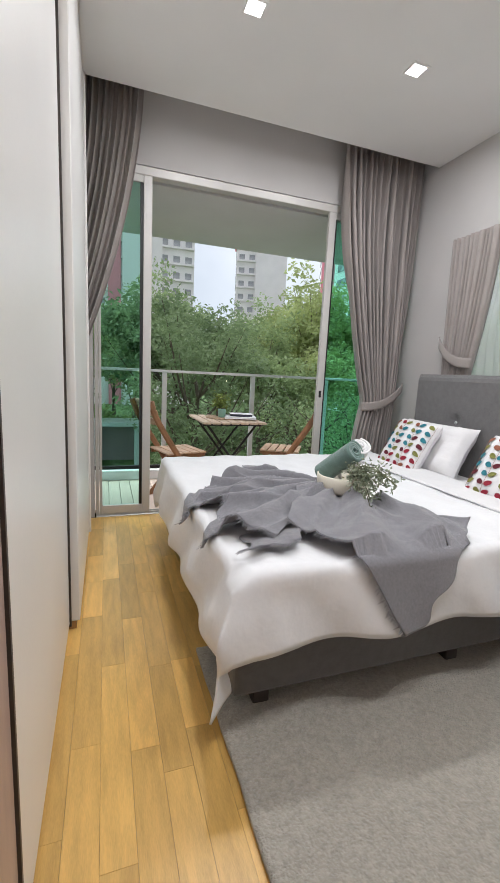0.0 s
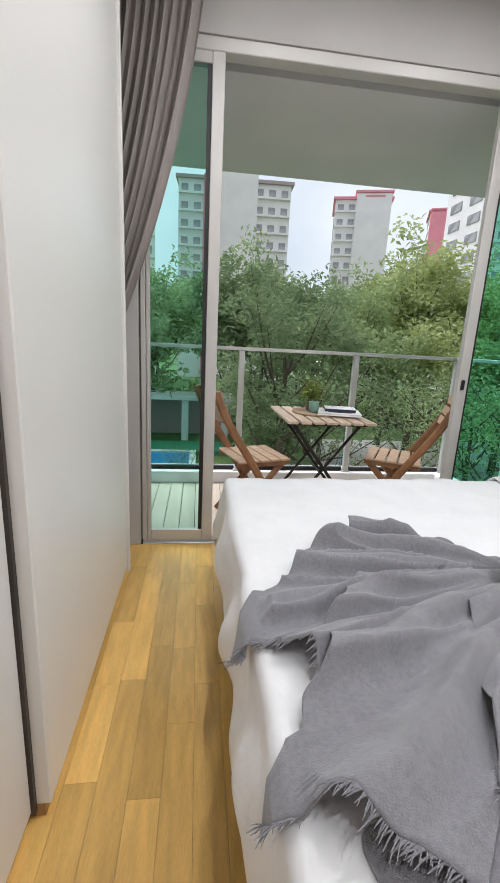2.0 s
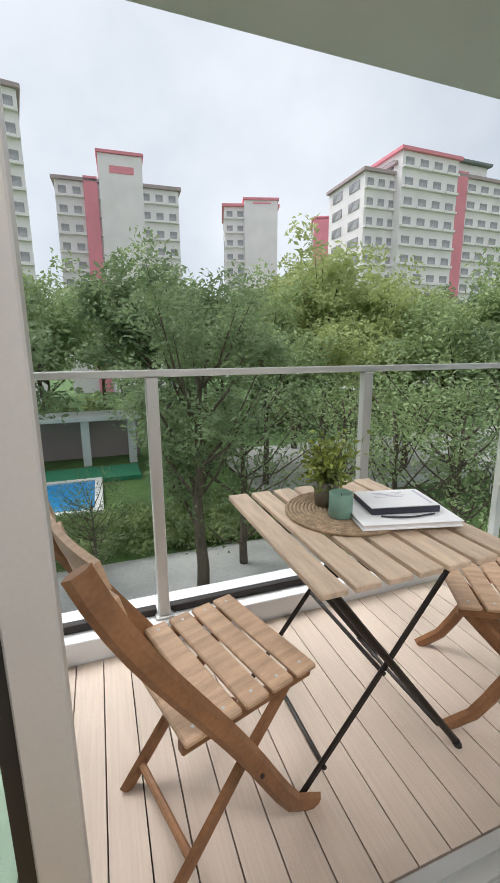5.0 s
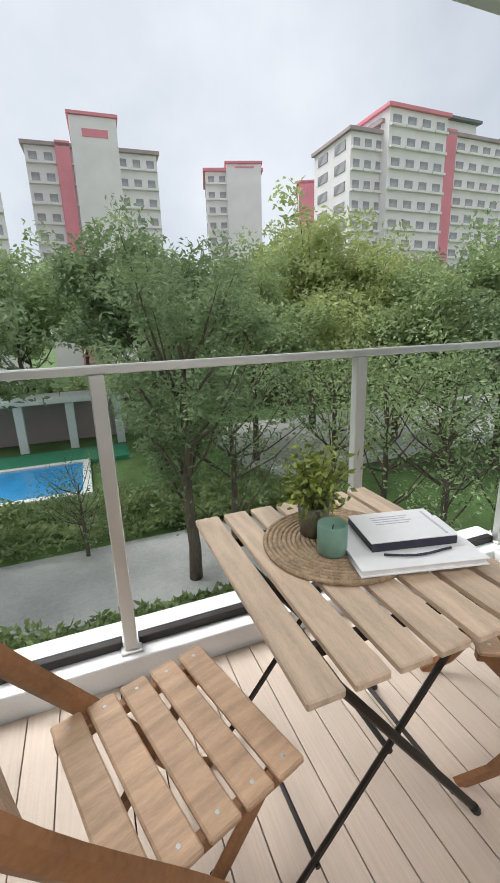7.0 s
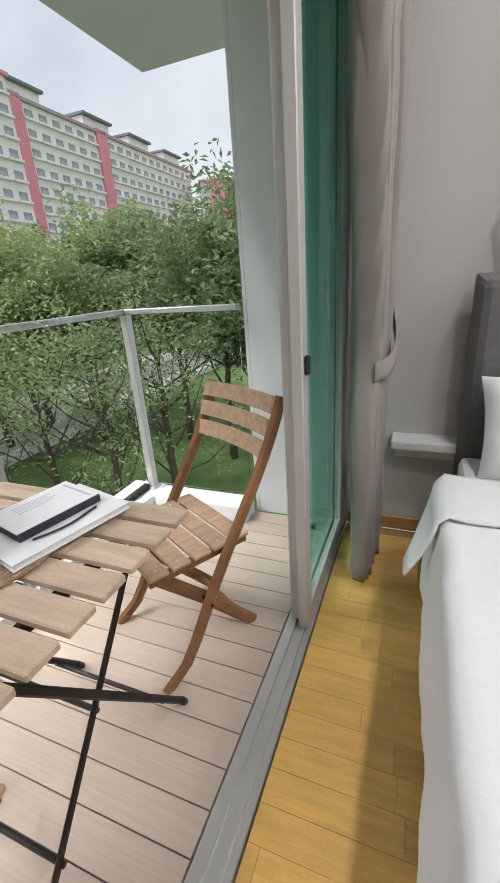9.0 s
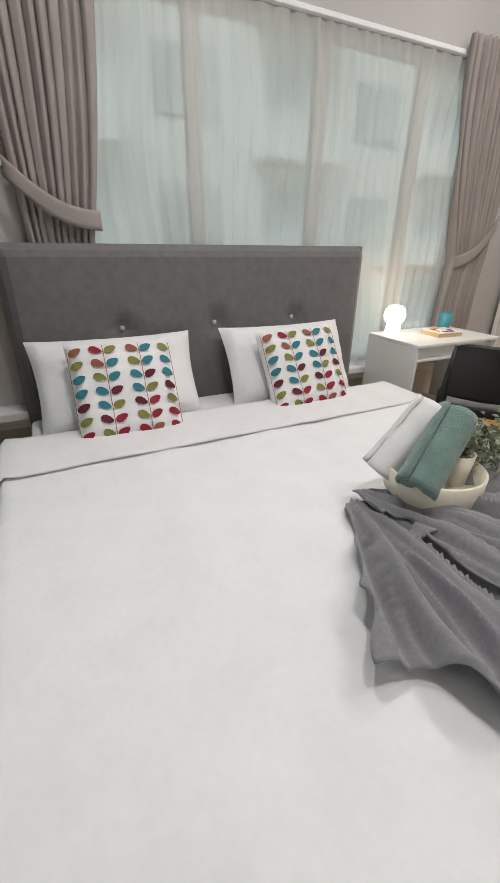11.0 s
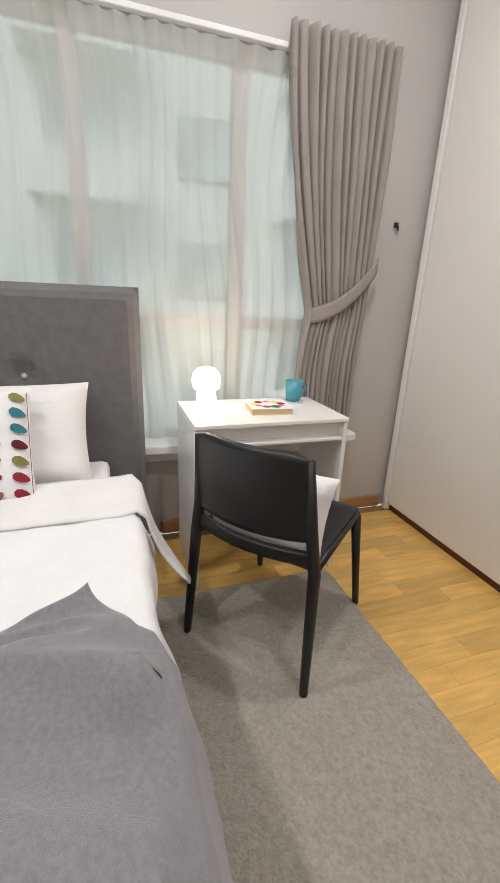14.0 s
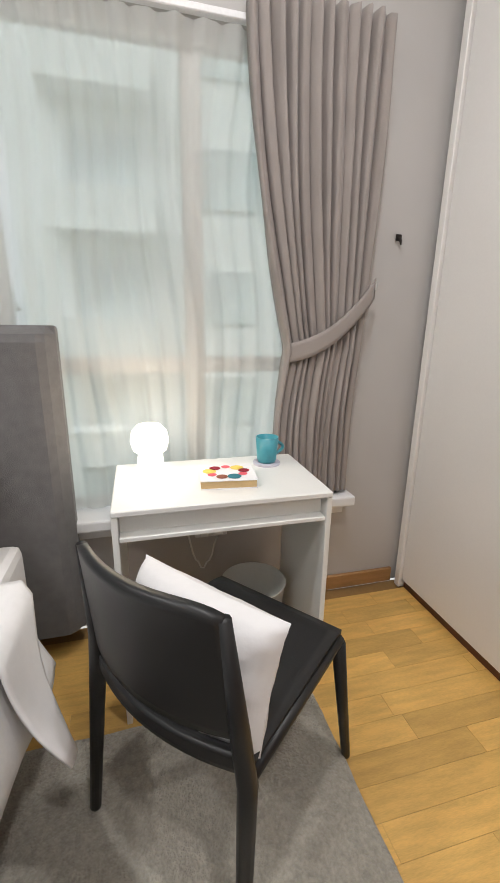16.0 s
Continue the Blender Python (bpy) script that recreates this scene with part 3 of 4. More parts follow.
def fringe(g, fn, edge, n, rng, out):
    for k in range(n):
        p = Vector(fn(*edge((k + rng.random()) / n)))
        q = p + Vector((out[0] + rng.gauss(0, 0.3), out[1] + rng.gauss(0, 0.3), -0.25)) * rng.uniform(0.012, 0.026)
        q.z = min(q.z, p.z - 0.002)
        g.tube([p, p.lerp(q, 0.55) + Vector((0, 0, 0.002)), q], [0.0013, 0.0011, 0.0006], 4, caps=False)


throw = thing("throw_blanket", pose(0, 0, 0), "crumpled grey woven throw blanket spread over the duvet", "blanket")
CLOTHS = (throw_cloth(((1.43, 2.36), (1.90, 2.86), (2.36, 2.54), (1.66, 2.16)), 0.026, 3.0, 27, 0.060),
          throw_cloth(((1.47, 1.99), (1.80, 2.50), (2.38, 2.52), (1.70, 1.84)), 0.046, 5.0, 27, 0.055),
          throw_cloth(((1.56, 1.75), (1.72, 2.12), (2.20, 2.34), (1.78, 1.80)), 0.024, 6.0, 21, 0.030),
          throw_cloth(((1.78, 1.93), (2.14, 2.56), (2.53, 1.78), (2.08, 1.42)), 0.046, 8.0, 18, 0.050))
gf, rng = Geo(), random.Random(4)
for fn in CLOTHS:
    part("cloth", Geo().grid(fn, 100, 90), "throw", throw, smooth=True, thick=0.005)
    fringe(gf, fn, lambda s: (0, s), 130, rng, (-0.9, -0.4))
part("fringe", gf, "throw", throw)["kind"] = "stuff"


# ---- pillows ----
def pillow_geo(w, h, t, seed, n=26, pinch=0.10):
    def half(sgn):
        def fn(u, v):
            x, y = 2 * u - 1, 2 * v - 1
            k = max(0, (1 - x ** 4) * (1 - y ** 4)) ** 0.42
            sx = x * (1 - pinch * (1 - y * y) * abs(x) ** 2 * 0.6)
            sy = y * (1 - pinch * (1 - x * x) * abs(y) ** 2 * 0.6)
            return (sx * w / 2, sy * h / 2, sgn * (t / 2) * k * (1 + 0.18 * noise.noise((x * 2.2 + seed, y * 2.2, sgn))) + 0.004 * noise.noise((x * 9, y * 9, seed)))
        return fn
    return Geo().grid(half(1), n, n).grid(lambda u, v: half(-1)(1 - u, v), n, n)


def leaf_shape(g, cx, cy, sgn, w, h, zf):
    pts = []
    for k in range(10):
        a = 2 * math.pi * k / 10
        x, y = math.cos(a) * w / 2, math.sin(a) * h / 2 * (1.0 - 0.25 * math.cos(a))
        q = Vector((x, y)); q.rotate(Matrix.Rotation(sgn * 0.45, 2))
        pts.append((cx + q.x, cy + q.y, zf(cx + q.x, cy + q.y)))
    g.add(pts, [tuple(range(10))])


def printed_cushion(m, label, seed, w=0.41, h=0.42, t=0.13):
    c = thing("cushion", m, label, "cushion", "printed cushions")
    part("cover", pillow_geo(w, h, t, seed), "sheet", c, smooth=True)
    cols = ["darkred", "olive", "red", "tealp", "orange", "olive", "tealp", "red"]
    def zf(x, y):
        a, b = 2 * x / w, 2 * y / h
        a, b = max(-0.985, min(0.985, a)), max(-0.985, min(0.985, b))
        return (t / 2) * max(0, (1 - a ** 4) * (1 - b ** 4)) ** 0.42 * (1 + 0.18 * noise.noise((a * 2.2 + seed, b * 2.2, 1))) + 0.006
    for ci, cx in enumerate((-0.196, -0.068, 0.068, 0.196)):
        st = Geo().grid(lambda u, v, cx=cx: (cx - 0.0012 + 0.0024 * u, -0.18 + 0.36 * v, zf(cx, -0.18 + 0.36 * v)), 1, 16)
        part("printed_stem", st, "orange", c)
        for r in range(7):
            for s in (-1, 1):
                if abs(cx + s * 0.03) > 0.19:
                    continue
                g = Geo()
                leaf_shape(g, cx + s * 0.027, -0.165 + r * 0.054, s, 0.05, 0.03, zf)
                part("printed_leaf", g, cols[(r * 3 + ci * 5 + (s > 0) * 2) % 8], c)
    return c


def plain_pillow(m, w, h, t, seed, label, group="white bed pillows"):
    return tagged(part("pillow", pillow_geo(w, h, t, seed), "sheet", None, label, smooth=True), "", "pillow", group), m


for i, (y, s) in enumerate(((2.96, 1.0), (2.14, 2.0))):
    ob, m = plain_pillow(I4, 0.70, 0.42, 0.17, s, "plump white bed pillow leaning on the headboard")
    ob.matrix_world = pose(3.40, y + (0.03 if i == 0 else 0), 0.685, 0, 0, 0) @ pose(0, 0, 0, 0, -62, 0) @ pose(0, 0, 0, 0, 0, -90)
    printed_cushion(pose(3.225, y + (0.04 if i == 0 else 0.03), 0.70) @ pose(0, 0, 0, 0, -60, 0) @ pose(0, 0, 0, 0, 0, -90 + (2 if i else -1)), "white cushion printed with rows of coloured leaves", 3 + s)

# ---- tray on the bed ----
TR = (2.27, 2.33)
tray = thing("tray", pose(TR[0], TR[1], 0.605), "round cream tray standing on the throw", "tray")
part("bowl", Geo().lathe([(0.0, 0.0), (0.122, 0.0), (0.131, 0.012), (0.135, 0.08), (0.128, 0.083), (0.123, 0.02), (0.0, 0.012)], 40), "cream", tray, smooth=True)


def rolled_towel(m, r, length, material, label):
    t = thing("rolled_towel", m, label, "towel", "rolled towels")
    def fn(u, v):
        a = u * 2 * math.pi * 3.2
        rr = r * (0.25 + 0.75 * u) + 0.004 * noise.noise((u * 9, v * 5, r * 50))
        return (rr * math.cos(a), rr * math.sin(a), (v - 0.5) * length + 0.006 * noise.noise((u * 6, v, 3)))
    part("cloth", Geo().grid(fn, 90, 14), material, t, smooth=True, thick=0.012)
    return t


rolled_towel(pose(TR[0] - 0.02, TR[1] + 0.03, 0.745) @ pose(0, 0, 0, 52, 0, 20), 0.056, 0.25, "sage", "rolled sage green towel lying in the tray")
rolled_towel(pose(TR[0] + 0.075, TR[1] + 0.05, 0.745) @ pose(0, 0, 0, 40, 0, -8), 0.05, 0.24, "sheet", "rolled white towel lying in the tray")


def sprig(g_stem, g_leaf, base, tip, n, size, rng, droop=0.03):
    b, t = Vector(base), Vector(tip)
    pts = [b.lerp(t, k / 7) + Vector((0, 0, droop * math.sin(math.pi * k / 7))) for k in range(8)]
    g_stem.tube(pts, 0.0016, 4, caps=False)
    for k in range(n):
        s = rng.uniform(0.2, 1.0)
        p = b.lerp(t, s) + Vector((0, 0, droop * math.sin(math.pi * s)))
        p += Vector((rng.gauss(0, 1), rng.gauss(0, 1), rng.gauss(0, 1))) * size * 0.9
        q = Euler((rng.uniform(0, 6.3), rng.uniform(0, 6.3), rng.uniform(0, 6.3))).to_matrix()
        l, w = size * rng.uniform(0.7, 1.3), size * 0.5
        g_leaf.add([p + q @ Vector(c) for c in ((0, 0, 0), (w / 2, l * 0.4, w * 0.15), (0, l, 0), (-w / 2, l * 0.4, w * 0.15))], [(0, 1, 2, 3)])


rng = random.Random(5)
plant = thing("potted_sprigs", pose(TR[0] - 0.01, TR[1] - 0.075, 0.618), "artificial dusty green sprigs in a small pot on the tray", "plant")
part("pot", Geo().lathe([(0.0, 0.0), (0.034, 0.0), (0.045, 0.10), (0.041, 0.10), (0.032, 0.06), (0.0, 0.06)], 24), "cream", plant, smooth=True)
gs, gl = Geo(), Geo()
for k in range(15):
    a = rng.uniform(-2.3, -0.5)
    r = rng.uniform(0.12, 0.32)
    sprig(gs, gl, (0, 0, 0.07), (r * math.cos(a) * 0.75, r * math.sin(a), rng.uniform(-0.01, 0.12)), 60, 0.021, rng, 0.05)
part("stems", gs, "stem", plant)["kind"] = "stuff"
part("leaves", gl, "eucalyptus", plant)

# ---- rug ----
def rug_fn(u, v):
    x, y = 1.480 + 1.71 * u, 0.80 + 1.30 * v
    return (x + 0.004 * noise.noise((x * 9, y * 9, 1)), y + 0.004 * noise.noise((x * 9, y * 9, 2)), 0.013 + 0.0025 * noise.noise((x * 30, y * 30, 3)))
tagged(part("rug", Geo().grid(rug_fn, 120, 100), "rug", None, "short-pile grey-beige rug partly under the bed", smooth=True, thick=0.016), "", "rug")

# ---- the desk ----
desk = thing("desk", pose(0, 0, 0), "small white writing desk with an open shelf under its top", "desk")
DX0, DX1, DY0, DY1, DZ = 3.218, 3.630, 0.755, 1.421, 0.748
part("tabletop", B(DX0, DX1, DY0, DY1, DZ - 0.018, DZ, c=0.003), "desk", desk)
part("side_panel", B(DX0 + 0.005, DX1, DY0, DY0 + 0.018, 0, DZ - 0.019, c=0.002), "desk", desk)
part("side_panel", B(DX0 + 0.005, DX1, DY1 - 0.018, DY1, 0, DZ - 0.019, c=0.002), "desk", desk)
part("shelf", B(DX0 + 0.008, DX1, DY0 + 0.019, DY1 - 0.019, DZ - 0.10, DZ - 0.086, c=0.002), "desk", desk)
part("back_panel", B(DX1 - 0.014, DX1 - 0.002, DY0 + 0.019, DY1 - 0.019, DZ - 0.085, DZ - 0.02), "desk", desk)
part("drawer_front", B(DX0 + 0.045, DX0 + 0.06, DY0 + 0.02, DY1 - 0.02, DZ - 0.084, DZ - 0.021), "desk", desk)

lamp = thing("table_lamp", pose(3.555, 1.300, DZ), "lit white opal mushroom-shaped table lamp on the desk", "lamp")
part("base", Geo().lathe([(0.0, 0.001), (0.045, 0.001), (0.047, 0.01), (0.042, 0.055), (0.036, 0.06)], 28), "lamp_glow", lamp, smooth=True)
part("shade", Geo().lathe([(0.036, 0.058), (0.058, 0.075), (0.066, 0.105), (0.060, 0.14), (0.040, 0.162), (0.0, 0.172)], 28), "lamp_glow", lamp, smooth=True)
pl = new("table_lamp_bulb", bpy.data.lights.new("table_lamp_bulb", "POINT"))
pl.data.energy, pl.data.color, pl.data.shadow_soft_size = 2.2, (1, 0.82, 0.6), 0.07
pl.location = (3.50, 1.31, DZ + 0.24)

mug = thing("mug", pose(3.53, 0.88, DZ + 0.009), "blue stoneware mug on a pale coaster", "mug")
part("cup", Geo().lathe([(0.0, 0.0), (0.032, 0.0), (0.036, 0.01), (0.042, 0.095), (0.038, 0.095), (0.033, 0.012), (0.0, 0.01)], 28), "mug", mug, smooth=True)
part("handle", Geo().tube([(0.01 + 0.0, -0.038 - 0.028 * math.sin(math.pi * k / 8), 0.025 + 0.05 * k / 8) for k in range(9)], 0.006, 8), "mug", mug, smooth=True)
tagged(part("coaster", Geo().lathe([(0.0, 0.0), (0.05, 0.0), (0.05, 0.008), (0.0, 0.008)], 28, (3.53, 0.88, DZ)), "lilac", None, "round pale grey coaster under the mug"), "", "coaster")

bk = thing("book", pose(3.39, 1.06, DZ, 0, 0, -6), "small thick book with a bright floral cover", "book")
part("page_block", B(-0.075, 0.075, -0.088, 0.088, 0.003, 0.026), "bookedge", bk)
part("cover", B(-0.078, 0.078, -0.092, 0.09, 0.026, 0.030, c=0.001).box(-0.078, 0.078, -0.092, 0.09, 0.0, 0.003), "paper", bk)
for k in range(9):
    a = 2 * math.pi * k / 9
    g = Geo().lathe([(0.0, 0.0005), (0.015 + 0.004 * (k % 3), 0.0005), (0.014, 0.0)], 12, (0.048 * math.cos(a), 0.058 * math.sin(a), 0.0305))
    part("printed_flower", g, ("pinkp", "red", "yellowp", "pinkp", "orange", "tealp")[k % 6], bk)

bn = thing("waste_bin", pose(3.50, 0.93, 0), "round white plastic waste bin under the desk", "bin")
part("tub", Geo().lathe([(0.0, 0.002), (0.095, 0.002), (0.125, 0.27), (0.129, 0.275), (0.123, 0.277), (0.094, 0.012), (0.0, 0.01)], 36), "bin", bn, smooth=True)

so = thing("socket", pose(3.722, 1.06, 0.40), "white double wall socket with plugs under the desk", "socket")
part("plate", B(0.0, 0.016, -0.07, 0.07, -0.035, 0.035, c=0.003), "desk", so)
part("plug", B(-0.03, 0.0, -0.045, -0.005, -0.02, 0.02, c=0.004), "cord", so)
part("plug", B(-0.03, 0.0, 0.015, 0.05, -0.02, 0.02, c=0.004), "cord", so)
tagged(part("power_cord", Geo().tube([(3.69, 1.04 + 0.14 * k / 12, 0.38 - 0.16 * math.sin(math.pi * k / 12) + 0.10 * (k / 12) ** 2 + 0.01 * math.sin(k * 2)) for k in range(13)] + [(3.66, 1.19, 0.60), (3.65, 1.20, 0.74)], 0.004, 6), "cord", None, "thin white power cord hanging under the desk", smooth=True), "", "cord")

# ---- the black chair ----
ch = thing("desk_chair", pose(2.962, 1.150, 0.014, 0, 0, -50.5), "black plastic desk chair on the rug", "chair")
def seat_fn(sz):
    def fn(u, v):
        x, y = -0.21 + 0.44 * u, (v - 0.5) * (0.43 - 0.02 * u)
        return (x, y, 0.445 + sz - 0.012 * math.sin(math.pi * v) * math.sin(math.pi * min(1, u * 1.1)) + 0.012 * u - 0.02 * max(0, u - 0.9) * 10 * 0.5)
    return fn
part("seat", Geo().grid(seat_fn(0.0), 18, 14), "plastic", ch, smooth=True, thick=0.022)
def back_fn(u, v):
    y = (u - 0.5) * (0.41 - 0.03 * v)
    z = 0.535 + 0.275 * v - 0.02 * v * (2 * u - 1) ** 6
    return (-0.212 - 0.030 * v - 0.05 * (1 - (2 * u - 1) ** 2), y, z)
part("backrest", Geo().grid(back_fn, 22, 14), "plastic", ch, smooth=True, thick=0.020)
def low_fn(u, v):
    return (-0.205 - 0.045 * (1 - (2 * u - 1) ** 2), (u - 0.5) * 0.44, 0.455 + 0.04 * v)
part("lower_rail", Geo().grid(low_fn, 18, 4), "plastic", ch, smooth=True, thick=0.020)
for s in (-1, 1):
    part("leg", Geo().tube([(-0.250, s * 0.240, 0.0), (-0.215, s * 0.222, 0.43), (-0.218, s * 0.205, 0.55), (-0.242, s * 0.190, 0.79)], [0.014, 0.020, 0.019, 0.012], 10), "plastic", ch, smooth=True)
    part("leg", Geo().tube([(0.275, s * 0.235, 0.0), (0.215, s * 0.205, 0.43)], [0.013, 0.019], 10), "plastic", ch, smooth=True)
    part("seat_rail", Geo().tube([(-0.21, s * 0.215, 0.43), (0.22, s * 0.205, 0.438)], 0.014, 8), "plastic", ch, smooth=True)
cu = tagged(part("pillow", pillow_geo(0.41, 0.28, 0.13, 9.0), "sheet", None, "white square cushion leaning on the chair's backrest", smooth=True), "", "cushion")
cu.matrix_world = pose(2.962, 1.150, 0.0, 0, 0, -50.5) @ pose(-0.125, -0.015, 0.57) @ pose(0, 0, 0, 0, -70, 0) @ pose(0, 0, 0, 0, 0, -90)

# ---- balcony ----
rl = thing("balcony_railing", pose(0, 0, 0), "frameless-looking glass balcony railing with metal posts and top rail", "railing")
RY, RZ, RX = 5.07, 1.17, 3.66
part("top_rail", B(-0.56, RX + 0.025, RY - 0.022, RY + 0.022, RZ - 0.028, RZ, c=0.004), "alu", rl)
part("top_rail", B(RX - 0.022, RX + 0.022, 4.392, RY - 0.023, RZ - 0.029, RZ - 0.001, c=0.004), "alu", rl)
posts = [(0.725, RY), (1.72, RY), (2.715, RY), (RX, RY)]
for x, y in posts:
    p = part("post", B(x - 0.024, x + 0.024, y - 0.032, y + 0.010, 0.10, RZ - 0.029, c=0.004), "alu", rl)
    part("foot", B(x - 0.04, x + 0.04, y - 0.045, y + 0.02, 0.10, 0.112, c=0.003), "alu", p)
for a, b in ((-0.56, 0.695), (0.755, 1.69), (1.75, 2.685), (2.745, 3.63)):
    part("pane", B(a, b, RY + 0.012, RY + 0.022, 0.13, RZ - 0.03), "rail_glass", rl, "clear glass panel").visible_shadow = False
    part("bottom_rail", B(a, b, RY - 0.006, RY + 0.034, 0.10, 0.135, c=0.003), "iron", rl)
part("pane", B(RX + 0.004, RX + 0.014, 4.40, RY - 0.05, 0.13, RZ - 0.03), "rail_glass", rl, "clear glass panel").visible_shadow = False


def folding_chair(m, label):
    c = thing("folding_chair", m, label, "chair", "folding balcony chairs")
    W = 0.20
    for k in range(5):
        x = -0.175 + 0.078 * k
        s = part("seat_slat", B(x, x + 0.066, -W, W, 0.436, 0.452, c=0.004), "teak", c)
        for sy in (-W + 0.03, W - 0.03):
            part("screw", Geo().lathe([(0, 0.001), (0.004, 0.001), (0.005, 0.0)], 8, (x + 0.033, sy, 0.452)), "alu", s)
    for s in (-1, 1):
        y = s * (W - 0.028)
        part("seat_rail", B(-0.175, 0.20, y - 0.012, y + 0.012, 0.405, 0.4355, c=0.003), "teak_dark", c)
        y2 = s * (W + 0.004)
        pts = []
        for k in range(15):
            u = k / 14
            z = 0.0 + 0.90 * u
            x = 0.215 - 0.50 * u ** 0.62 + 0.035 * math.sin(u * math.pi * 1.6) - 0.03 * u * u
            pts.append((x, y2, z))
        part("back_leg", Geo().tube(pts, 0.026, 6, flat=0.42), "teak_dark", c, "curved upright running down into the leg")
        y3 = s * (W - 0.05)
        part("front_leg", Geo().tube([(0.175, y3, 0.42), (0.0, y3, 0.235), (-0.20, y3, 0.0)], 0.024, 6, flat=0.42), "teak_dark", c)
        part("hinge_bolt", Geo().tube([(0.012, y2 + s * 0.014, 0.25), (0.012, y3 - s * 0.014, 0.25)], 0.006, 8), "iron", c)
    for z, x in ((0.70, -0.268), (0.775, -0.290), (0.85, -0.316)):
        def fn(u, v, z=z, x=x):
            return (x - 0.020 * (1 - (2 * u - 1) ** 2) + 0.014 - 0.28 * v * 0.056, (2 * u - 1) * (W + 0.004), z + 0.056 * v)
        part("back_slat", Geo().grid(fn, 10, 2), "teak", c, thick=0.014)
    part("stretcher", Geo().tube([(-0.15, -W + 0.05, 0.06), (-0.15, W - 0.05, 0.06)], 0.011, 8), "teak_dark", c)
    return c


folding_chair(pose(1.745, 4.335, 0, 0, 0, 17), "folding wooden slatted chair on the decking by the table")
folding_chair(pose(2.815, 4.335, 0, 0, 0, 150), "folding wooden slatted chair turned towards the table")

tb = thing("bistro_table", pose(2.235, 4.42, 0), "folding slatted wooden bistro table on black steel legs", "table")
for k in range(7):
    x = -0.30 + 0.0875 * k
    part("table_slat", B(x, x + 0.070, -0.335, 0.335, 0.712, 0.730, c=0.003), "teak_y", tb)
for y in (-0.215, 0.215):
    part("crossbar", B(-0.28, 0.28, y - 0.008, y + 0.008, 0.686, 0.7115), "iron", tb)
    for s in (-1, 1):
        part("leg", Geo().tube([(s * 0.235, y + 0.010 * s, 0.69), (-s * 0.275, y + 0.010 * s, 0.015)], 0.011, 6, flat=0.6), "iron", tb)
        part("rubber_foot", Geo().tube([(-s * 0.268, y + 0.010 * s, 0.024), (-s * 0.282, y + 0.010 * s, 0.0)], 0.013, 8), "black", tb)
for s in (-1, 1):
    part("stretcher", Geo().tube([(s * 0.20, -0.215, 0.10), (s * 0.20, 0.215, 0.10)], 0.007, 6), "iron", tb)
part("stretcher", Geo().tube([(-0.02, -0.215, 0.35), (-0.02, 0.215, 0.35)], 0.007, 6), "iron", tb)

TZ = 0.730
pm = thing("placemat", pose(2.235, 4.47, TZ), "round coiled jute placemat on the table", "placemat")
for k in range(15):
    r = 0.012 + 0.0122 * k
    part("coil", Geo().tube([(r * math.cos(a * math.pi / 18), r * math.sin(a * math.pi / 18), 0.006) for a in range(37)], 0.0064, 6, caps=False), "jute", pm, smooth=True)

cd = thing("candle", pose(2.190, 4.420, TZ + 0.0125), "sage green candle in a small glass jar", "candle")
part("jar", Geo().lathe([(0.0, 0.0), (0.033, 0.0), (0.036, 0.006), (0.036, 0.075), (0.033, 0.077), (0.032, 0.062), (0.0, 0.06)], 28), "candle", cd, smooth=True)
part("wick", Geo().tube([(0, 0, 0.06), (0.002, 0, 0.072)], 0.0015, 6), "black", cd)

pt = thing("potted_plant", pose(2.20, 4.525, TZ + 0.0125), "small potted plant with yellow-green leaves", "plant")
part("pot", Geo().lathe([(0.0, 0.0), (0.036, 0.0), (0.042, 0.08), (0.039, 0.082), (0.034, 0.06), (0.0, 0.06)], 24), "pot", pt, smooth=True)
gs, gl = Geo(), Geo()
rng = random.Random(8)
for k in range(26):
    a, r = rng.uniform(0, 6.28), rng.uniform(0.02, 0.10)
    sprig(gs, gl, (0, 0, 0.06), (r * math.cos(a), r * math.sin(a), rng.uniform(0.13, 0.23)), 24, 0.026, rng, 0.01)
part("stems", gs, "stem", pt)["kind"] = "stuff"
part("leaves", gl, "leaf", pt)

mg = thing("magazine", pose(2.36, 4.37, TZ + 0.0128, 0, 0, -14), "large white book lying on the placemat", "book")
part("page_block", B(-0.145, 0.145, -0.105, 0.105, 0.002, 0.014), "paper", mg)
part("cover", B(-0.15, 0.15, -0.11, 0.11, 0.014, 0.017, c=0.001).box(-0.15, 0.15, -0.11, 0.11, 0.0, 0.002), "paper", mg)
nb = thing("notebook", pose(2.375, 4.400, TZ + 0.030, 0, 0, -13), "notebook with a pale printed cover and dark spine", "notebook")
part("page_block", B(-0.106, 0.106, -0.074, 0.075, 0.001, 0.020), "ink", nb, "dark page block")
part("cover", B(-0.108, 0.108, -0.072, 0.077, 0.020, 0.023, c=0.001), "paper", nb)
for k in range(4):
    part("printed_line", B(-0.06, 0.03 + 0.012 * (k % 2), 0.01 + 0.012 * k, 0.013 + 0.012 * k, 0.0232, 0.0238), "lilac", nb)
part("printed_line", B(0.085, 0.092, -0.06, 0.06, 0.0232, 0.0238), "lilac", nb)
tagged(part("pen_strap", Geo().tube([(2.27 + 0.02 * k, 4.33 - 0.006 * k - 0.012 * math.sin(k * 0.5), TZ + 0.034) for k in range(9)], 0.003, 6), "ink", None, "thin black strap beside the notebook", smooth=True), "", "strap")

